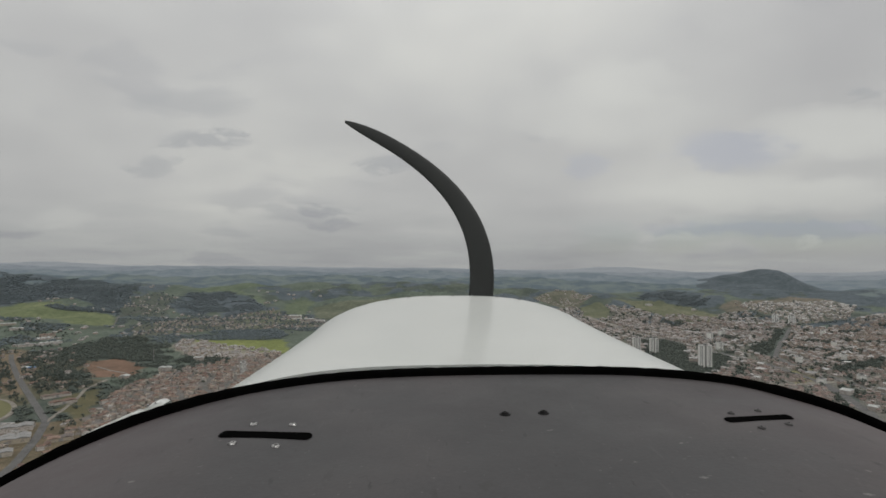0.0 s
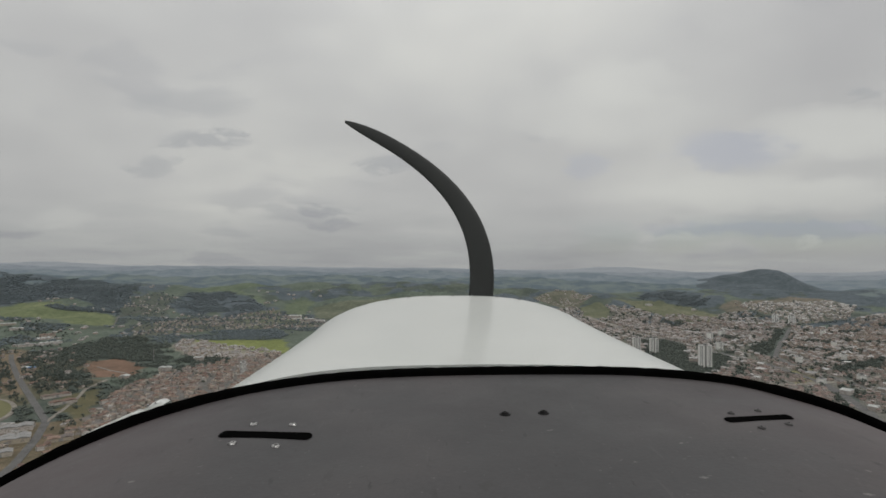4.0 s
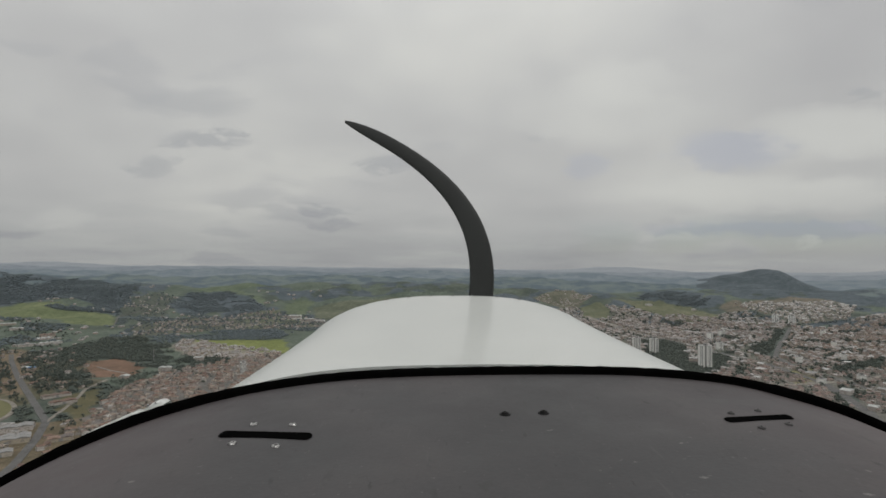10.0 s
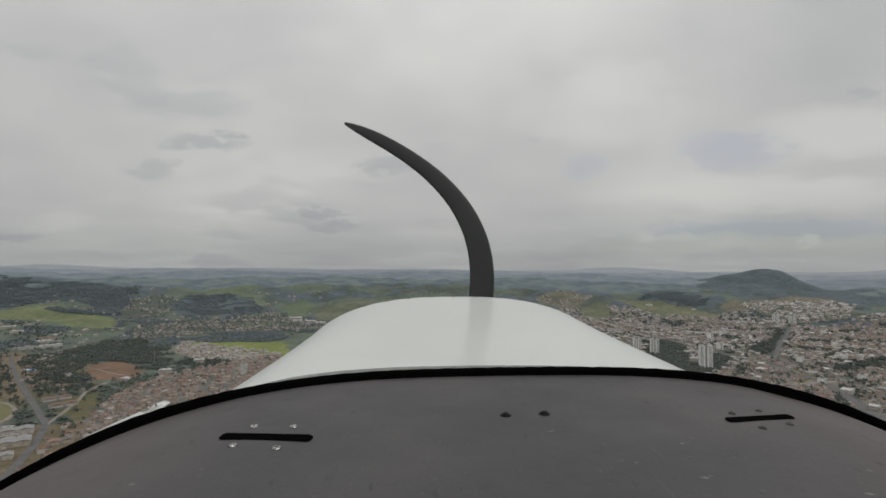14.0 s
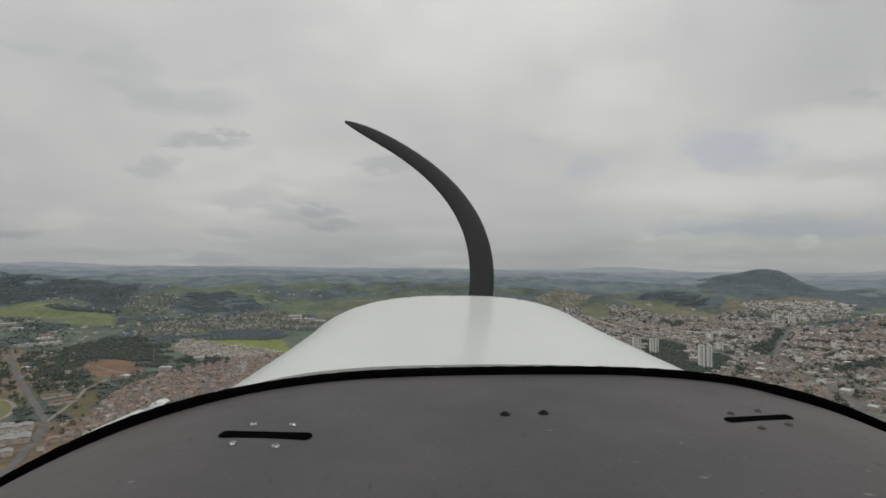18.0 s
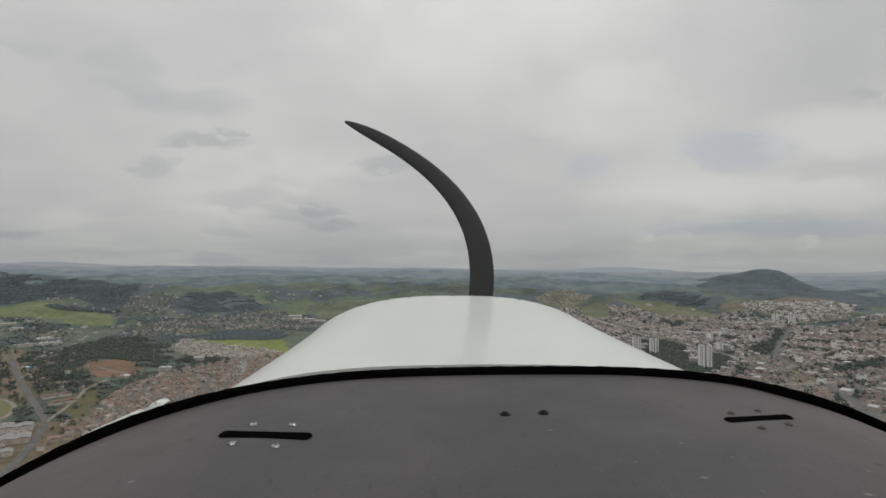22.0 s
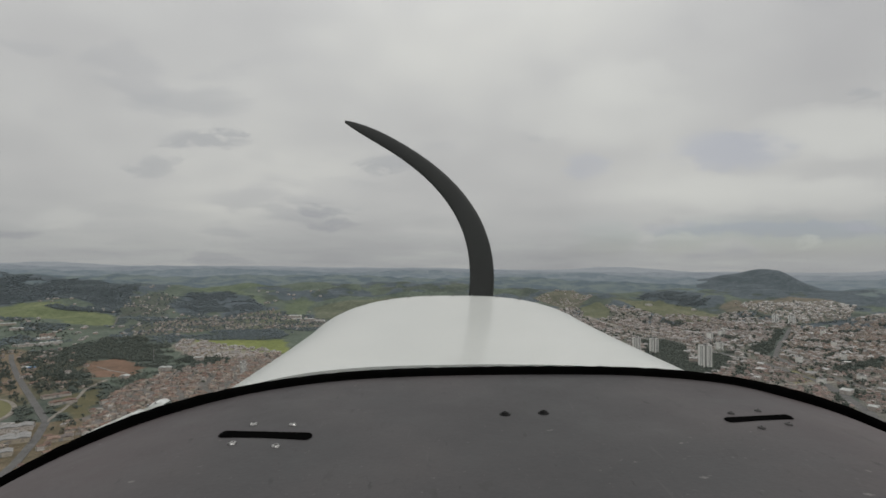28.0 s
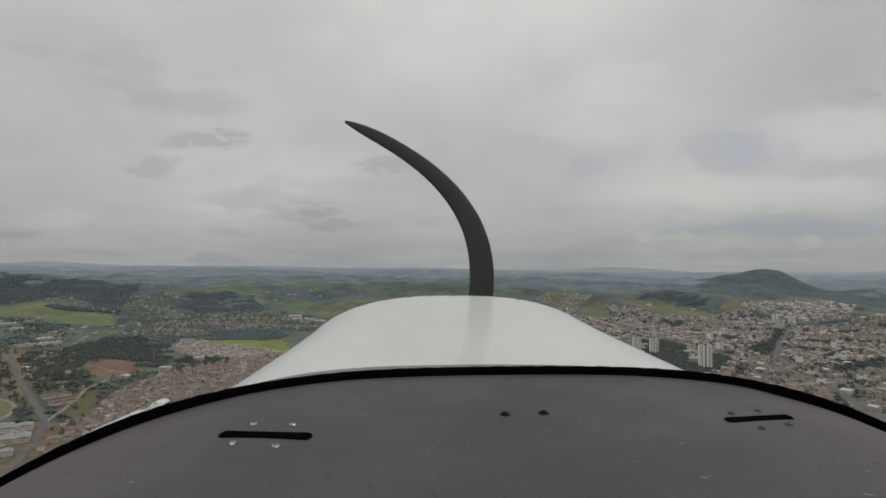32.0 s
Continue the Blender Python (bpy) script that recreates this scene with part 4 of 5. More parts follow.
quarter = patchy(plots(TOWN_EAST, 30, 9.0, 50, 0.88), -0.62)
clay_roofed = rng.random(len(quarter)) < 0.68
joined_houses("town_houses", quarter[clay_roofed], "dense town quarter with brown clay roofs", m_clay_far)
joined_houses("town_flats", quarter[~clay_roofed], "pale flat-roofed buildings among clay roofs", m_pale_far, (7, 14), (4.0, 11.0))
quarter = patchy(plots(TOWN_FAR_EAST, 52, 9.0, 50, 0.93), -0.62)
clay_roofed = rng.random(len(quarter)) < 0.78
joined_houses("slope_houses", quarter[clay_roofed], "dense hillside quarter with red-brown roofs", m_clay_west)
joined_houses("slope_flats", quarter[~clay_roofed], "pale flat-roofed buildings among clay roofs", m_pale_far, (7, 14), (4.0, 11.0))
joined_houses("pale_hill_houses", plots(PALE_HILL, 10, 15, 62, 0.85), "pale new houses on a hillside", m_bright_far, (8, 12), (5.0, 10.0))
fill = plots(EAST_FILL, 24, 14, 64, 0.5, 5)
for outline in FIELDS + (TOWN_EAST, TOWN_FAR_EAST, PALE_HILL, CORRIDOR, WOODS_EAST, MIXED_EAST, WOOD_BELT_EAST):
    fill = fill[~inside(fill[:, 0], fill[:, 1], outline)]
joined_houses("outskirts_houses", fill, "houses and small blocks of the outskirts", m_pale_far, (9, 16), (3.0, 10.0))
cottages = plots(WEST_OPEN, 33, 24, 90, 0.11, 16)
for outline in FIELDS + (TREE_ROW, WOODS_WEST, SUBURB_MID, VALLEY_TOWN, RIDGE_WEST, HILL_WOOD):
    cottages = cottages[~inside(cottages[:, 0], cottages[:, 1], outline)]
joined_houses("scattered_houses", cottages, "scattered farmhouses and pale cottages in the valley", m_pale_far, (7, 14), (3.0, 6.0))
joined_houses("distant_houses", patchy(plots(FAR_TOWN, 20, 15, 70, 0.7, 4), -0.1), "distant houses on a rise", m_pale_far)


CENTRE = [(350, 620), (900, 780), (1500, 900), (1900, 300), (1500, -700), (500, -700), (250, 100)]
joined_houses("centre_houses", plots(CENTRE, 38, 11, 60, 0.9), "dense old town centre with clay roofs", m_clay_far)


def sports_field(cx, cy, turn):
    """An oval pitch of mown grass inside a pale running track."""
    ground = new("sports_field")
    for name, rx, ry, lift, mat in (("track", 108, 58, 0.5, m_earth_road), ("pitch", 101, 51, 0.62, m_meadow)):
        bm = bmesh.new()
        loop = [bm.verts.new((rx * math.cos(k * math.pi / 24), ry * math.sin(k * math.pi / 24), lift)) for k in range(48)]
        low = [bm.verts.new((v.co.x * 1.02, v.co.y * 1.02, -3)) for v in loop]
        bm.faces.new(loop)
        for k in range(48):
            bm.faces.new((loop[k], low[k], low[(k + 1) % 48], loop[(k + 1) % 48]))
        part(name, bm, mat, ground)
    ground.matrix_world = pose(cx, cy, height_at(cx, cy) + 1, 0, 0, turn)
    tagged(ground, "oval green sports field inside a pale track", "sports field")


sports_field(-770, 875, 132)



def radio_mast(x, y, tall):
    """A slim lattice mast: three legs that lean together, rings and slanting ties."""
    mast = new("radio_mast")
    feet = [radians(k * 120 + 20) for k in range(3)]
    spread = lambda u: 1.5 * (1 - u) + 0.45 * u

    def bar(bm, a, b, thick):
        a, b = Vector(a), Vector(b)
        along = (b - a).normalized()
        side = along.cross(Vector((0.3, 0.9, 0.2))).normalized() * thick
        over = along.cross(side)
        ends = [[bm.verts.new(p + s * side + o * over) for s, o in ((-1, -1), (1, -1), (1, 1), (-1, 1))] for p in (a, b)]
        for k in range(4):
            bm.faces.new((ends[0][k], ends[0][(k + 1) % 4], ends[1][(k + 1) % 4], ends[1][k]))

    def at(foot, u):
        return (spread(u) * math.cos(foot), spread(u) * math.sin(foot), u * tall)

    for foot in feet:
        bm = bmesh.new()
        bar(bm, at(foot, -0.08), at(foot, 1.0), 0.16)
        part("leg", bm, m_grey_metal, mast)
    for k in range(10):
        bm = bmesh.new()
        for i in range(3):
            bar(bm, at(feet[i], k / 10), at(feet[(i + 1) % 3], (k + 1) / 10), 0.07)
            bar(bm, at(feet[i], (k + 1) / 10), at(feet[(i + 1) % 3], (k + 1) / 10), 0.07)
        part("brace", bm, m_grey_metal, mast)
    for foot in feet:
        part("antenna", block(1.0 * math.cos(foot) - 0.2, 1.0 * math.cos(foot) + 0.2, 1.0 * math.sin(foot) - 0.2, 1.0 * math.sin(foot) + 0.2, tall * 0.9, tall), m_pale, mast)
    mast.matrix_world = pose(x, y, height_at(x, y))
    tagged(mast, "slim pale steel lattice mast rising from dark trees", "mast")


radio_mast(-743, 1372, 32)


# ---- apartment towers ----
def tower(x, y, turn, w, d, storeys, label, skin=m_tower):
    h = storeys * 3.0
    block_of_flats = new("apartment_tower")
    bm = bmesh.new()
    box(bm, -w / 2, w / 2, -d / 2, d / 2, -4, h)
    for k in (-1, 1):
        box(bm, k * w * 0.32 - w * 0.12, k * w * 0.32 + w * 0.12, -d / 2 - 1.4, d / 2 + 1.4, -4, h + 0.8)
    part("wall", bm, skin, block_of_flats)
    bm = bmesh.new()
    box(bm, -w / 2 - 0.2, w / 2 + 0.2, -d / 2 - 0.2, d / 2 + 0.2, h, h + 0.9)
    box(bm, -w * 0.15, w * 0.15, -d * 0.2, d * 0.2, h + 0.9, h + 5)
    part("roof", bm, m_grey_metal, block_of_flats)
    part("stairwell_band", block(-w * 0.07, w * 0.07, -d / 2 - 0.12, -d / 2 + 0.1, 0, h), m_tower_dark, block_of_flats, "dark recessed band over all storeys")
    shared = None
    for s in range(storeys):
        for k in (-1, 1):
            for j in (-0.5, 0.5):
                if shared is None:
                    bm = block(-1.1, 1.1, -0.1, 0.06, 0, 1.5)
                    pane = part("window", bm, m_glass, block_of_flats)
                    shared = pane.data
                else:
                    pane = new("window", shared)
                    pane.parent = block_of_flats
                pane.location = (k * w * 0.32 + j * w * 0.12, -d / 2 - 1.42, s * 3.0 + 1.0)
    CLEAR.append((x, y, 0.6 * max(w, d) + 6))
    block_of_flats.matrix_world = pose(x, y, height_at(x, y), 0, 0, turn)
    return tagged(block_of_flats, label, "apartment building", "apartment towers")


tower(613, 1672, -12, 22, 16, 14, "pale grey apartment tower beside dark woods")
tower(655, 1640, -12, 24, 17, 15, "pale grey apartment tower with dark stairwell band")
tower(680, 1372, -18, 30, 20, 19, "tall cream apartment tower above the woods")
tower(1490, 2370, -30, 26, 18, 12, "white apartment tower below the pale hillside", m_tower_white)
tower(1552, 2352, -30, 26, 18, 12, "white apartment tower beside its twin", m_tower_white)
tower(-470, 1260, 20, 14, 12, 9, "slim pale apartment tower among low houses")

for x, y, turn, w, d, storeys in ((900, 1720, 20, 18, 14, 8), (960, 1900, 30, 16, 14, 9), (1060, 2010, 25, 18, 13, 7), (1150, 2160, 10, 20, 14, 6), (1010, 1500, 38, 16, 13, 6),
                                  (1180, 1560, 45, 18, 14, 5), (1330, 1800, 50, 18, 14, 6), (980, 1240, 38, 16, 14, 5), (850, 1190, 38, 15, 13, 4), (1480, 2060, 40, 18, 14, 6)):
    tower(x, y, turn, w, d, storeys, "pale mid-rise apartment block above the roofs")


# ---- sheds and works ----
def shed(x, y, turn, w, d, h, mat, label):
    hall = new("shed")
    part("wall", block(-w / 2, w / 2, -d / 2, d / 2, -3, h), m_wall, hall)
    bays = max(1, round(w / 16))
    for k in range(bays):
        x0, x1 = -w / 2 + w * k / bays, -w / 2 + w * (k + 1) / bays
        bm = bmesh.new()
        low = [(x0 - 0.3, -d / 2 - 0.5, h), (x1 + 0.3, -d / 2 - 0.5, h), (x1 + 0.3, d / 2 + 0.5, h), (x0 - 0.3, d / 2 + 0.5, h)]
        v = [bm.verts.new(p) for p in low]
        mid, top = (x0 + x1) / 2, h + (x1 - x0) * 0.12
        a, b = bm.verts.new((mid, -d / 2 - 0.5, top)), bm.verts.new((mid, d / 2 + 0.5, top))
        for f in ((v[0], v[1], a), (v[1], v[2], b, a), (v[2], v[3], b), (v[3], v[0], a, b)):
            bm.faces.new(f)
        part("roof", bm, mat, hall)
    part("door", block(-2.5, 2.5, -d / 2 - 0.1, -d / 2 + 0.1, 0, 4), m_grey_metal, hall)
    CLEAR.append((x, y, 0.55 * max(w, d) + 8))
    hall.matrix_world = pose(x, y, height_at(x, y), 0, 0, turn)
    return tagged(hall, label, "shed", "sheds and works")


for x, y, turn, w, d, h, mat, label in (
        (-700, 2520, 10, 60, 40, 16, m_white_metal, "white multi-bay works hall beside fields"), (-620, 2480, 10, 45, 34, 12, m_white_metal, "white works hall beside green fields"),
        (-560, 2420, 5, 50, 30, 9, m_white_metal, "low white works hall among fields"), (-660, 2420, 12, 40, 26, 8, m_white_metal, "small white works hall among fields"),
        (-1620, 1980, 35, 46, 22, 7, m_white_metal, "white farm shed on open ground"), (-1515, 1890, 35, 40, 20, 7, m_white_metal, "white shed by the green hill"),
        (-1290, 1725, 60, 44, 18, 6, m_white_metal, "long white-roofed shed near the trees"), (-1215, 1650, 60, 60, 14, 6, m_white_metal, "long pale shed beside trees"),
        (-1330, 1790, 50, 40, 22, 8, m_clay, "long shed with a red tiled roof"), (-1250, 1600, 50, 44, 16, 6, m_grey_metal, "low grey-roofed shed beside trees"),
        (-640, 1400, 20, 24, 16, 10, m_white_metal, "white block above brown roofs"), (-965, 1252, 30, 18, 10, 6, m_blue_sheet, "small shed with a blue sheet roof among trees"),
        (-905, 1160, 20, 20, 14, 6, m_clay, "orange-roofed house among trees"),
        (-980, 1255, 20, 16, 12, 6, m_white_metal, "small pale house among trees"), (-690, 1160, 10, 18, 16, 6, m_white_metal, "small white building by the lane"),
        (700, 1470, -10, 50, 22, 12, m_white_metal, "white low block beside the tall tower"), (800, 1330, 38, 46, 30, 8, m_white_metal, "white-roofed warehouse in the town"),
        (905, 1300, 38, 60, 34, 8, m_grey_metal, "large grey-roofed warehouse in the town"), (985, 1360, 38, 40, 26, 8, m_white_metal, "white warehouse by the avenue"),
        (830, 1090, 38, 52, 30, 9, m_white_metal, "white-roofed hall among houses"), (930, 1120, 38, 44, 26, 8, m_grey_metal, "grey-roofed hall by the avenue"),
        (780, 960, 38, 36, 24, 8, m_white_metal, "white shed at the crossing"), (1000, 1190, 38, 46, 20, 7, m_white_metal, "long white hall near the avenue"),
        (640, 1130, 38, 34, 22, 7, m_grey_metal, "grey shed beside the woods"), (720, 1210, 38, 30, 20, 7, m_white_metal, "small white hall below the woods"),
        (860, 1430, 30, 40, 24, 8, m_white_metal, "white hall beside the green corridor"), (1130, 1480, 40, 50, 24, 7, m_white_metal, "white hall among brown roofs"),
        (1250, 1640, 40, 50, 24, 7, m_white_metal, "pale hall on the hillside"), (1010, 2200, 20, 60, 26, 8, m_white_metal, "white hall in the far quarter"),
        (760, 2230, 80, 80, 30, 7, m_earth_road, "long flat-lit hall along the main road"), (1170, 3000, 10, 70, 30, 8, m_white_metal, "white hall above the field"),
        (1330, 2800, 30, 50, 26, 8, m_white_metal, "white hall at the field's edge"), (-480, 820, 30, 40, 22, 7, m_white_metal, "white-roofed hall among houses"),
        (-628, 791, 35, 40, 20, 7, m_grey_metal, "pale grey works hall beside the road"), (-600, 740, 35, 52, 28, 7, m_grey_metal, "grey-roofed works hall beside the road"),
        (-568, 690, 35, 26, 16, 6, m_grey_metal, "grey shed at the road's bend"), (-709, 982, 52, 44, 15, 5, m_clay, "long low building with orange tiled roof"),
        (-665, 938, 52, 40, 14, 5, m_clay, "low orange-roofed building by the road"), (-535, 752, 40, 30, 14, 5, m_clay, "low building with red tiled roof on bare ground"),
        (-652, 1255, 15, 26, 16, 9, m_white_metal, "white hall at the edge of the houses")):
    if x > 600:
        w, d, turn = w * 0.55, d * 0.62, turn + float(rng.normal(0, 12))
    shed(x, y, turn, w, d, h, mat, label)


# ---- trees ----
def clump(n, seed, flat=0.8):
    """Small leaf masses round a branching crown, about 1 wide, standing on z = 0."""
    r = np.random.default_rng(seed)
    octa = np.array([(1, 0, 0), (-1, 0, 0), (0, 1, 0), (0, -1, 0), (0, 0, 1), (0, 0, -1)], float)
    tris = np.array([(0, 2, 4), (2, 1, 4), (1, 3, 4), (3, 0, 4), (2, 0, 5), (1, 2, 5), (3, 1, 5), (0, 3, 5)])
    lobes = r.normal(0, 0.22, (5, 3)) * (1, 1, flat) + (0, 0, 0.62)
    verts, faces = [], []
    for k in range(n):
        way = r.normal(0, 1, 3)
        way /= np.linalg.norm(way)
        at = lobes[k % 5] + way * r.uniform(0.12, 0.30) * (1, 1, flat)
        size = r.uniform(0.55, 1.3) * 0.62 / math.sqrt(n)
        q = octa * size * r.uniform(0.6, 1.3, 3)
        a = r.uniform(0, 6.28)
        turn = np.array(((math.cos(a), -math.sin(a), 0), (math.sin(a), math.cos(a), 0), (0, 0, 1)))
        verts.append(q @ turn.T + at + r.normal(0, size * 0.2, (6, 3)))
        faces.append(tris + 6 * k)
    return np.concatenate(verts), np.concatenate(faces)


def woods(name, x, y, size, label, pieces=7, leaf=m_leaf_far, low=1.0):
    """A stand of many trees joined into one mesh."""
    x, y = np.asarray(x), np.asarray(y)
    free = open_ground(x, y)
    x, y = x[free], y[free]
    size = rng.uniform(size[0], size[1], len(x))
    z = height(x, y)
    verts, faces, start = [], [], 0
    kinds = [clump(pieces, s) for s in range(6)]
    pick = rng.integers(0, 6, len(x))
    turn = rng.uniform(0, 6.28, len(x))
    for k, (v, f) in enumerate(kinds):
        ids = np.nonzero(pick == k)[0]
        if not len(ids):
            continue
        c, s = np.cos(turn[ids])[:, None], np.sin(turn[ids])[:, None]
        sz = size[ids][:, None]
        px = x[ids][:, None] + (v[None, :, 0] * c - v[None, :, 1] * s) * sz
        py = y[ids][:, None] + (v[None, :, 0] * s + v[None, :, 1] * c) * sz
        pz = z[ids][:, None] + (v[None, :, 2] - 0.12) * sz * low
        verts.append(np.stack([px, py, pz], 2).reshape(-1, 3))
        faces.append((np.arange(len(ids))[:, None, None] * len(v) + f[None]).reshape(-1, 3) + start)
        start += len(ids) * len(v)
    if verts:
        ob = mesh_object(name, np.concatenate(verts).tolist(), np.concatenate(faces).tolist(), [leaf])
        tagged(ob, label, "trees", kind="stuff")


def scatter(outline, spacing, keep=1.0):
    pts = np.array(outline, float)
    gx, gy = np.meshgrid(np.arange(pts[:, 0].min(), pts[:, 0].max(), spacing), np.arange(pts[:, 1].min(), pts[:, 1].max(), spacing))
    x, y = gx.ravel() + rng.normal(0, spacing * 0.3, gx.size), gy.ravel() + rng.normal(0, spacing * 0.3, gx.size)
    hit = inside(x + 34 * wave(x, y, 150, 21), y + 34 * wave(x, y, 120, 22), outline) & (rng.random(x.size) < keep * np.where(wave(x, y, 95, 27) > -0.75, 1.0, 0.25))
    return x[hit], y[hit]


def tree_model(tall, wide, seed):
    tree = new("tree")
    bm = bmesh.new()
    r = np.random.default_rng(seed)
    rings = []
    for k in range(5):
        u = k / 4
        rad, bend = 0.28 * (1 - 0.6 * u), 0.25 * math.sin(u * 3 + seed)
        rings.append([bm.verts.new((bend + rad * math.cos(j * math.pi / 3), rad * math.sin(j * math.pi / 3), -1 + u * (tall * 0.62 + 1))) for j in range(6)])
    for r0, r1 in zip(rings, rings[1:]):
        for j in range(6):
            bm.faces.new((r0[j], r0[(j + 1) % 6], r1[(j + 1) % 6], r1[j]))
    for j in range(4):
        a, reach = j * 1.6 + seed, wide * 0.28
        base = Vector((0, 0, tall * (0.3 + 0.06 * j)))
        tip = base + Vector((reach * math.cos(a), reach * math.sin(a), tall * 0.2))
        side = Vector((-math.sin(a), math.cos(a), 0)) * 0.1
        v = [bm.verts.new(p) for p in (base + side, base - side, base + Vector((0, 0, 0.25)), tip)]
        for f in ((0, 1, 3), (1, 2, 3), (2, 0, 3)):
            bm.faces.new([v[q] for q in f])
    part("trunk", bm, m_bark, tree)
    v, f = clump(60, seed + 40, 0.75)
    me = bpy.data.meshes.new("crown")
    me.from_pydata((v * (wide, wide, tall) * (1.05, 1.05, 0.95)).tolist(), [], f.tolist())
    me.materials.append(m_leaf)
    crown = new("crown", me)
    crown.parent = tree
    return tree


def near_trees(x, y):
    free = open_ground(x, y)
    x, y = x[free], y[free]
    models = [tree_model(9, 8, 1), tree_model(12, 9, 2), tree_model(7, 8, 3), tree_model(14, 10, 4), tree_model(10, 7, 5)]
    words = ("round leafy tree", "tall dark green tree", "low spreading tree", "large dark crowned tree", "slim leafy tree")
    used = set()
    for i, (px, py) in enumerate(zip(x, y)):
        k = i % 5
        place = pose(px, py, height_at(px, py), 0, 0, float(rng.uniform(0, 360)))
        if k in used:
            copy_thing(models[k], place)
        else:
            used.add(k)
            models[k].matrix_world = place
            tagged(models[k], words[k] + " standing among houses and scrub", "tree", "trees of the valley")


x, y = scatter(WOODS_NEAR, 12, 0.62)
order = np.argsort(y)
near_trees(x[order[:150]], y[order[:150]])
woods("near_woods", x[order[150:]], y[order[150:]], (8, 14), "dark green trees in a loose wood", 12)
x, y = scatter(MIXED_EAST, 15, 0.42)
order = np.argsort(y)
near_trees(x[order[:110]], y[order[:110]])
woods("town_trees", x[order[110:]], y[order[110:]], (6, 11), "green trees between buildings", 10)
woods("west_woods", *scatter(WOODS_WEST, 8.5, 0.8), (7, 14), "dense dark green wood", 10, low=0.65)
woods("scrub_woods", *scatter(SCRUB_WEST, 22, 0.5), (6, 12), "scattered bushes and trees", 8)
woods("east_woods", *scatter(WOODS_EAST, 8.0), (8, 14), "dense dark wood below the towers", 10, low=0.65)
woods("corridor_trees", *scatter(CORRIDOR, 10, 0.85), (7, 12), "belt of trees along the avenue", 8)
for name, outline in (("town_parks", TOWN_EAST), ("slope_parks", TOWN_FAR_EAST)):
    gx, gy = scatter(outline, 12, 0.8)
    bare = wave(gx, gy, 190, 23) + 0.5 * wave(gx, gy, 80, 24) < -0.58
    woods(name, gx[bare], gy[bare], (8, 13), "clusters of dark trees in gaps of the town", 8)
woods("canal_trees", *scatter([(1085, 1660), (1000, 1440), (870, 1195), (820, 1080), (720, 900), (700, 915), (798, 1090), (848, 1205), (978, 1450), (1070, 1665)], 9, 0.8), (7, 12), "line of trees along the canal", 9)
for belt, words in zip(TOWN_BELTS, ("long dark belt of trees across the town", "trees along a town avenue", "dark belt of trees between hillside roofs", "clump of dark trees on a town square")):
    gx, gy = [np.concatenate(v) for v in zip(scatter(belt, 9, 0.85), scatter(belt, 12, 0.6))]
    woods("belt_of_trees", gx, gy, (7, 12), words, 9)
woods("hedge_of_houses", *scatter(HEDGE_PALE, 9, 0.9), (7, 11), "dark hedge of trees below pale houses", 8)
woods("pasture_hedge", *scatter(HILL_HEDGE, 11, 0.9), (9, 14), "dark tree belt across a bright pasture", 6, m_hazed_leaf_far)
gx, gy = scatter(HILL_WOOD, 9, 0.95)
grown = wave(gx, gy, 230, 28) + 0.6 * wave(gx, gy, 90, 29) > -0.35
woods("hill_wood", gx[grown], gy[grown], (9, 14), "wood in patches on a round hill, tinted blue-green for haze", 6, m_hazed_leaf_far, 0.4)
woods("ridge_wood", *scatter(RIDGE_WEST, 9, 0.98), (10, 15), "blue-green gum forest on a long ridge", 5, m_hazed_leaf_far, 0.35)
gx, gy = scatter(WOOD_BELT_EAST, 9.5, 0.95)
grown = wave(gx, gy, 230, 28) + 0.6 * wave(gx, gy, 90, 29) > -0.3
woods("belt_of_gums", gx[grown], gy[grown], (9, 14), "belt of trees below the hill, tinted blue-green for haze", 5, m_hazed_leaf_far, 0.4)
woods("field_trees", *scatter(FIELD_TREES, 10, 0.75), (5, 11), "dark trees between bare field and houses", 14, low=0.8)
woods("grass_trees", *scatter(LOW_GRASS, 16, 0.5), (5, 10), "small trees on rough grass", 14)
woods("park_woods", *scatter(PARK_WOODS, 9, 0.75), (6, 13), "dark trees round the bare field", 16, low=0.75)
woods("park_trees", *scatter(TAN_PARK, 15, 0.42), (6, 13), "dark trees on bare tan ground", 12)
woods("roadside_trees", *scatter(LOW_MIXED, 15, 0.55), (5, 10), "small trees between sheds and grass", 12)
woods("row_of_trees", *scatter(TREE_ROW, 8.5), (9, 14), "dark belt of trees behind a bright field", 8, m_hazed_leaf_far, 0.5)
woods("street_trees_west", *scatter(HOUSES_WEST, 26, 0.45), (5, 9), "small trees among brown roofs", 8)
woods("street_trees_east", *scatter(TOWN_EAST, 25, 0.5), (6, 10), "trees among the town's roofs", 6)
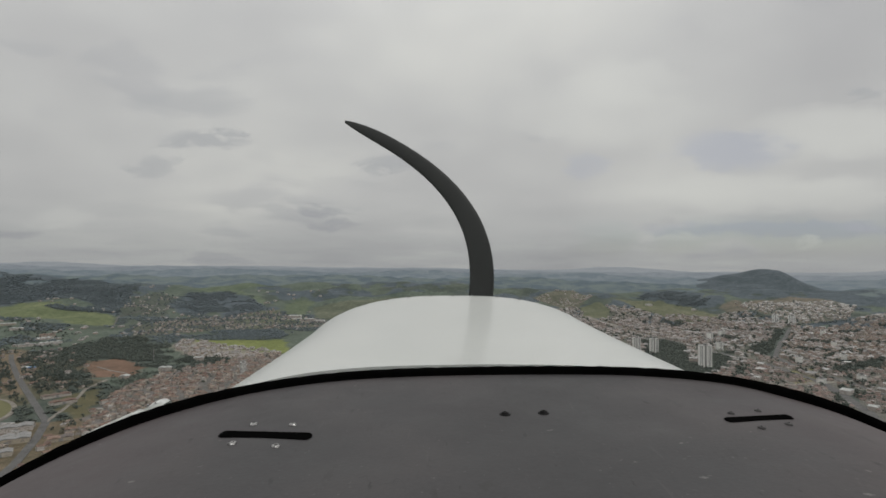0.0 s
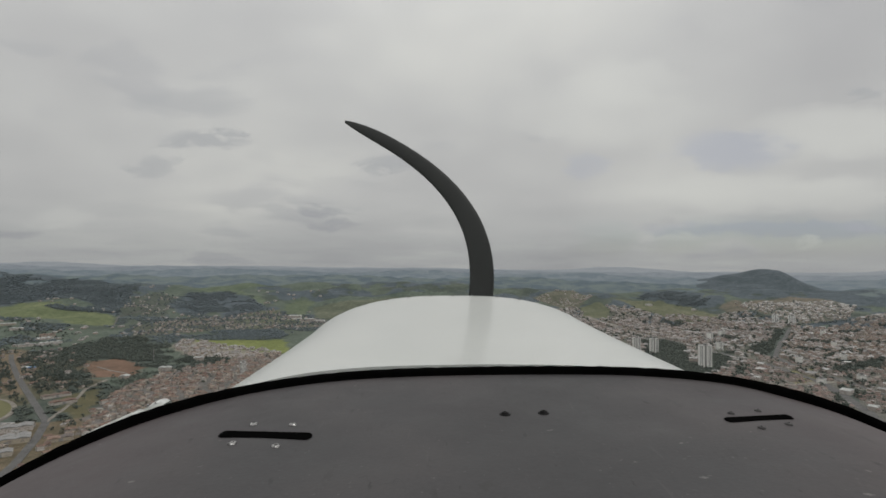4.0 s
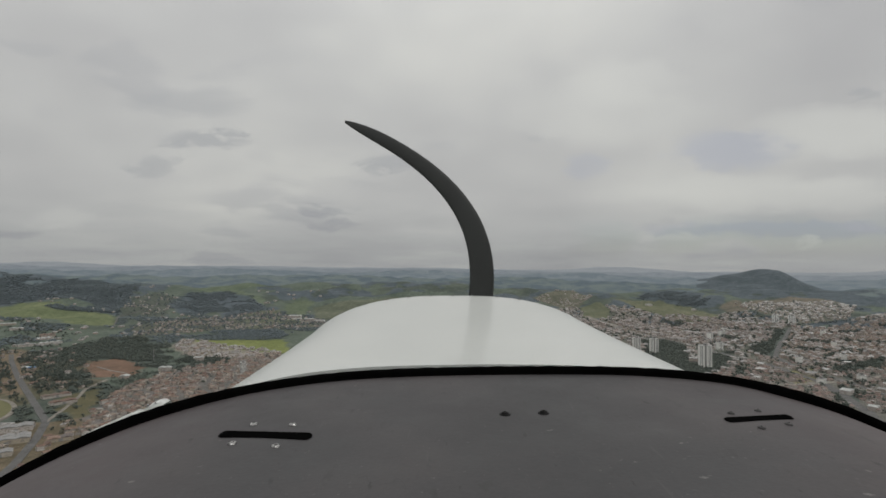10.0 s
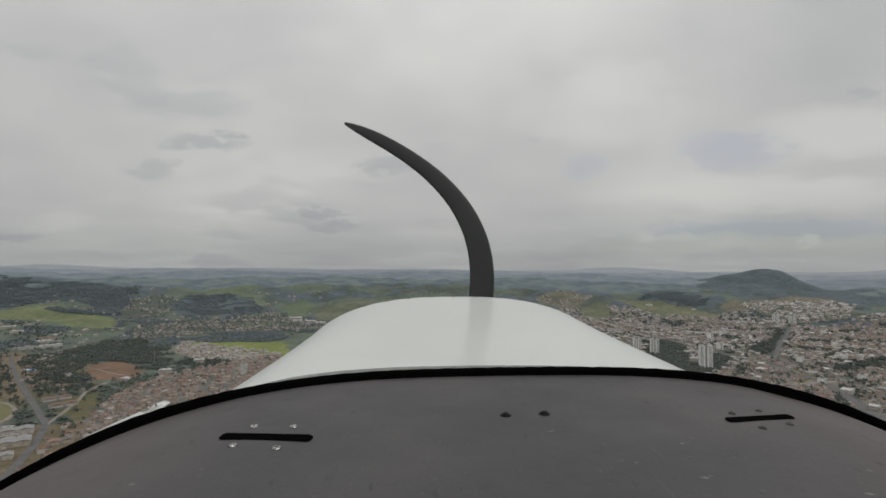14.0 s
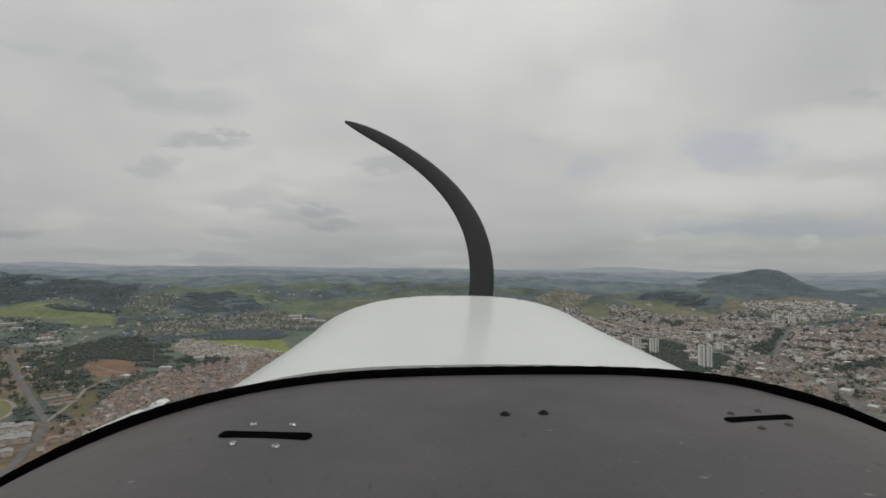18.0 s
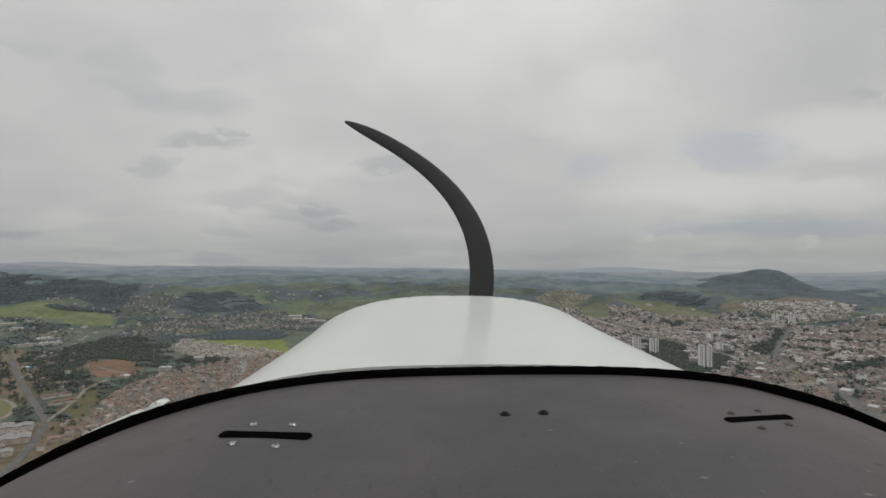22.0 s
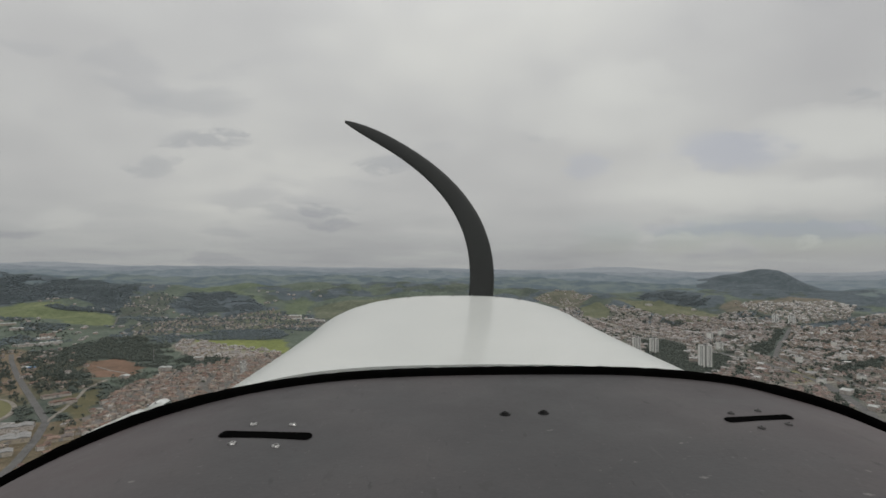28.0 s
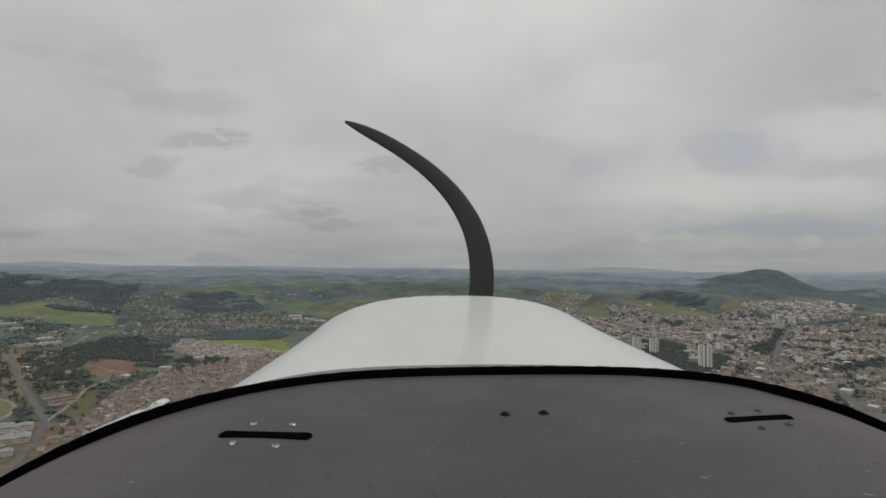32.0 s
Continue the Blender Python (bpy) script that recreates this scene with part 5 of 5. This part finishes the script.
woods("slope_trees", *scatter(TOWN_FAR_EAST, 27, 0.4), (6, 10), "trees among hillside roofs", 6)
woods("pale_hill_trees", *scatter(PALE_HILL, 20, 0.6), (6, 11), "trees among pale hillside houses", 6, m_hazed_leaf_far)
woods("suburb_trees", *scatter(SUBURB_MID, 22, 0.6), (7, 12), "trees among suburban houses", 6, m_hazed_leaf_far)
fx, fy = scatter(EAST_FILL, 19, 0.5)
for outline in FIELDS + (TOWN_EAST, TOWN_FAR_EAST, PALE_HILL, WOODS_EAST, MIXED_EAST):
    out = ~inside(fx, fy, outline)
    fx, fy = fx[out], fy[out]
woods("outskirts_trees", fx, fy, (7, 13), "trees between the houses of the outskirts", 6)
woods("valley_trees", *scatter(VALLEY_TOWN, 26, 0.6), (7, 12), "trees along the valley road", 6, m_hazed_leaf_far)


def wild_woods():
    """Woods on the open land wherever no field, quarter or road lies."""
    gx, gy = np.meshgrid(np.arange(-2800, 2800, 12.0), np.arange(500, 3000, 12.0))
    x, y = gx.ravel() + rng.normal(0, 4, gx.size), gy.ravel() + rng.normal(0, 4, gx.size)
    r = np.hypot(x, y)
    ridge = wooded_ridge(x, y)
    grown = (wave(x, y, 420, 6) + 0.6 * wave(x, y, 150, 8)) < 0.05
    hit = (ridge | grown) & (np.abs(x) < 0.95 * y) & (r > 900) & (r < 2950) & (rng.random(x.size) < 0.85)
    for outline in FIELDS + (HOUSES_WEST, PALE_WEST, TREE_ROW, SUBURB_MID, WOODS_WEST, WOODS_NEAR, VALLEY_TOWN, TOWN_EAST, TOWN_FAR_EAST, PALE_HILL, CORRIDOR,
                             WOODS_EAST, MIXED_EAST, EAST_FILL, FAR_TOWN, RIDGE_WEST, HILL_WOOD, WOOD_BELT_EAST):
        hit &= ~inside(x, y, outline)
    x, y, r = x[hit], y[hit], r[hit]
    for name, low, high, label, leaf in (("valley_woods", 0, 1900, "dark green woodland on the valley floor", m_leaf_far), ("slope_woods", 1900, 2950, "trees on the slopes, tinted grey-green for haze", m_hazed_leaf_far)):
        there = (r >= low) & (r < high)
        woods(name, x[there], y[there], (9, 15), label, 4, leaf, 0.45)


wild_woods()
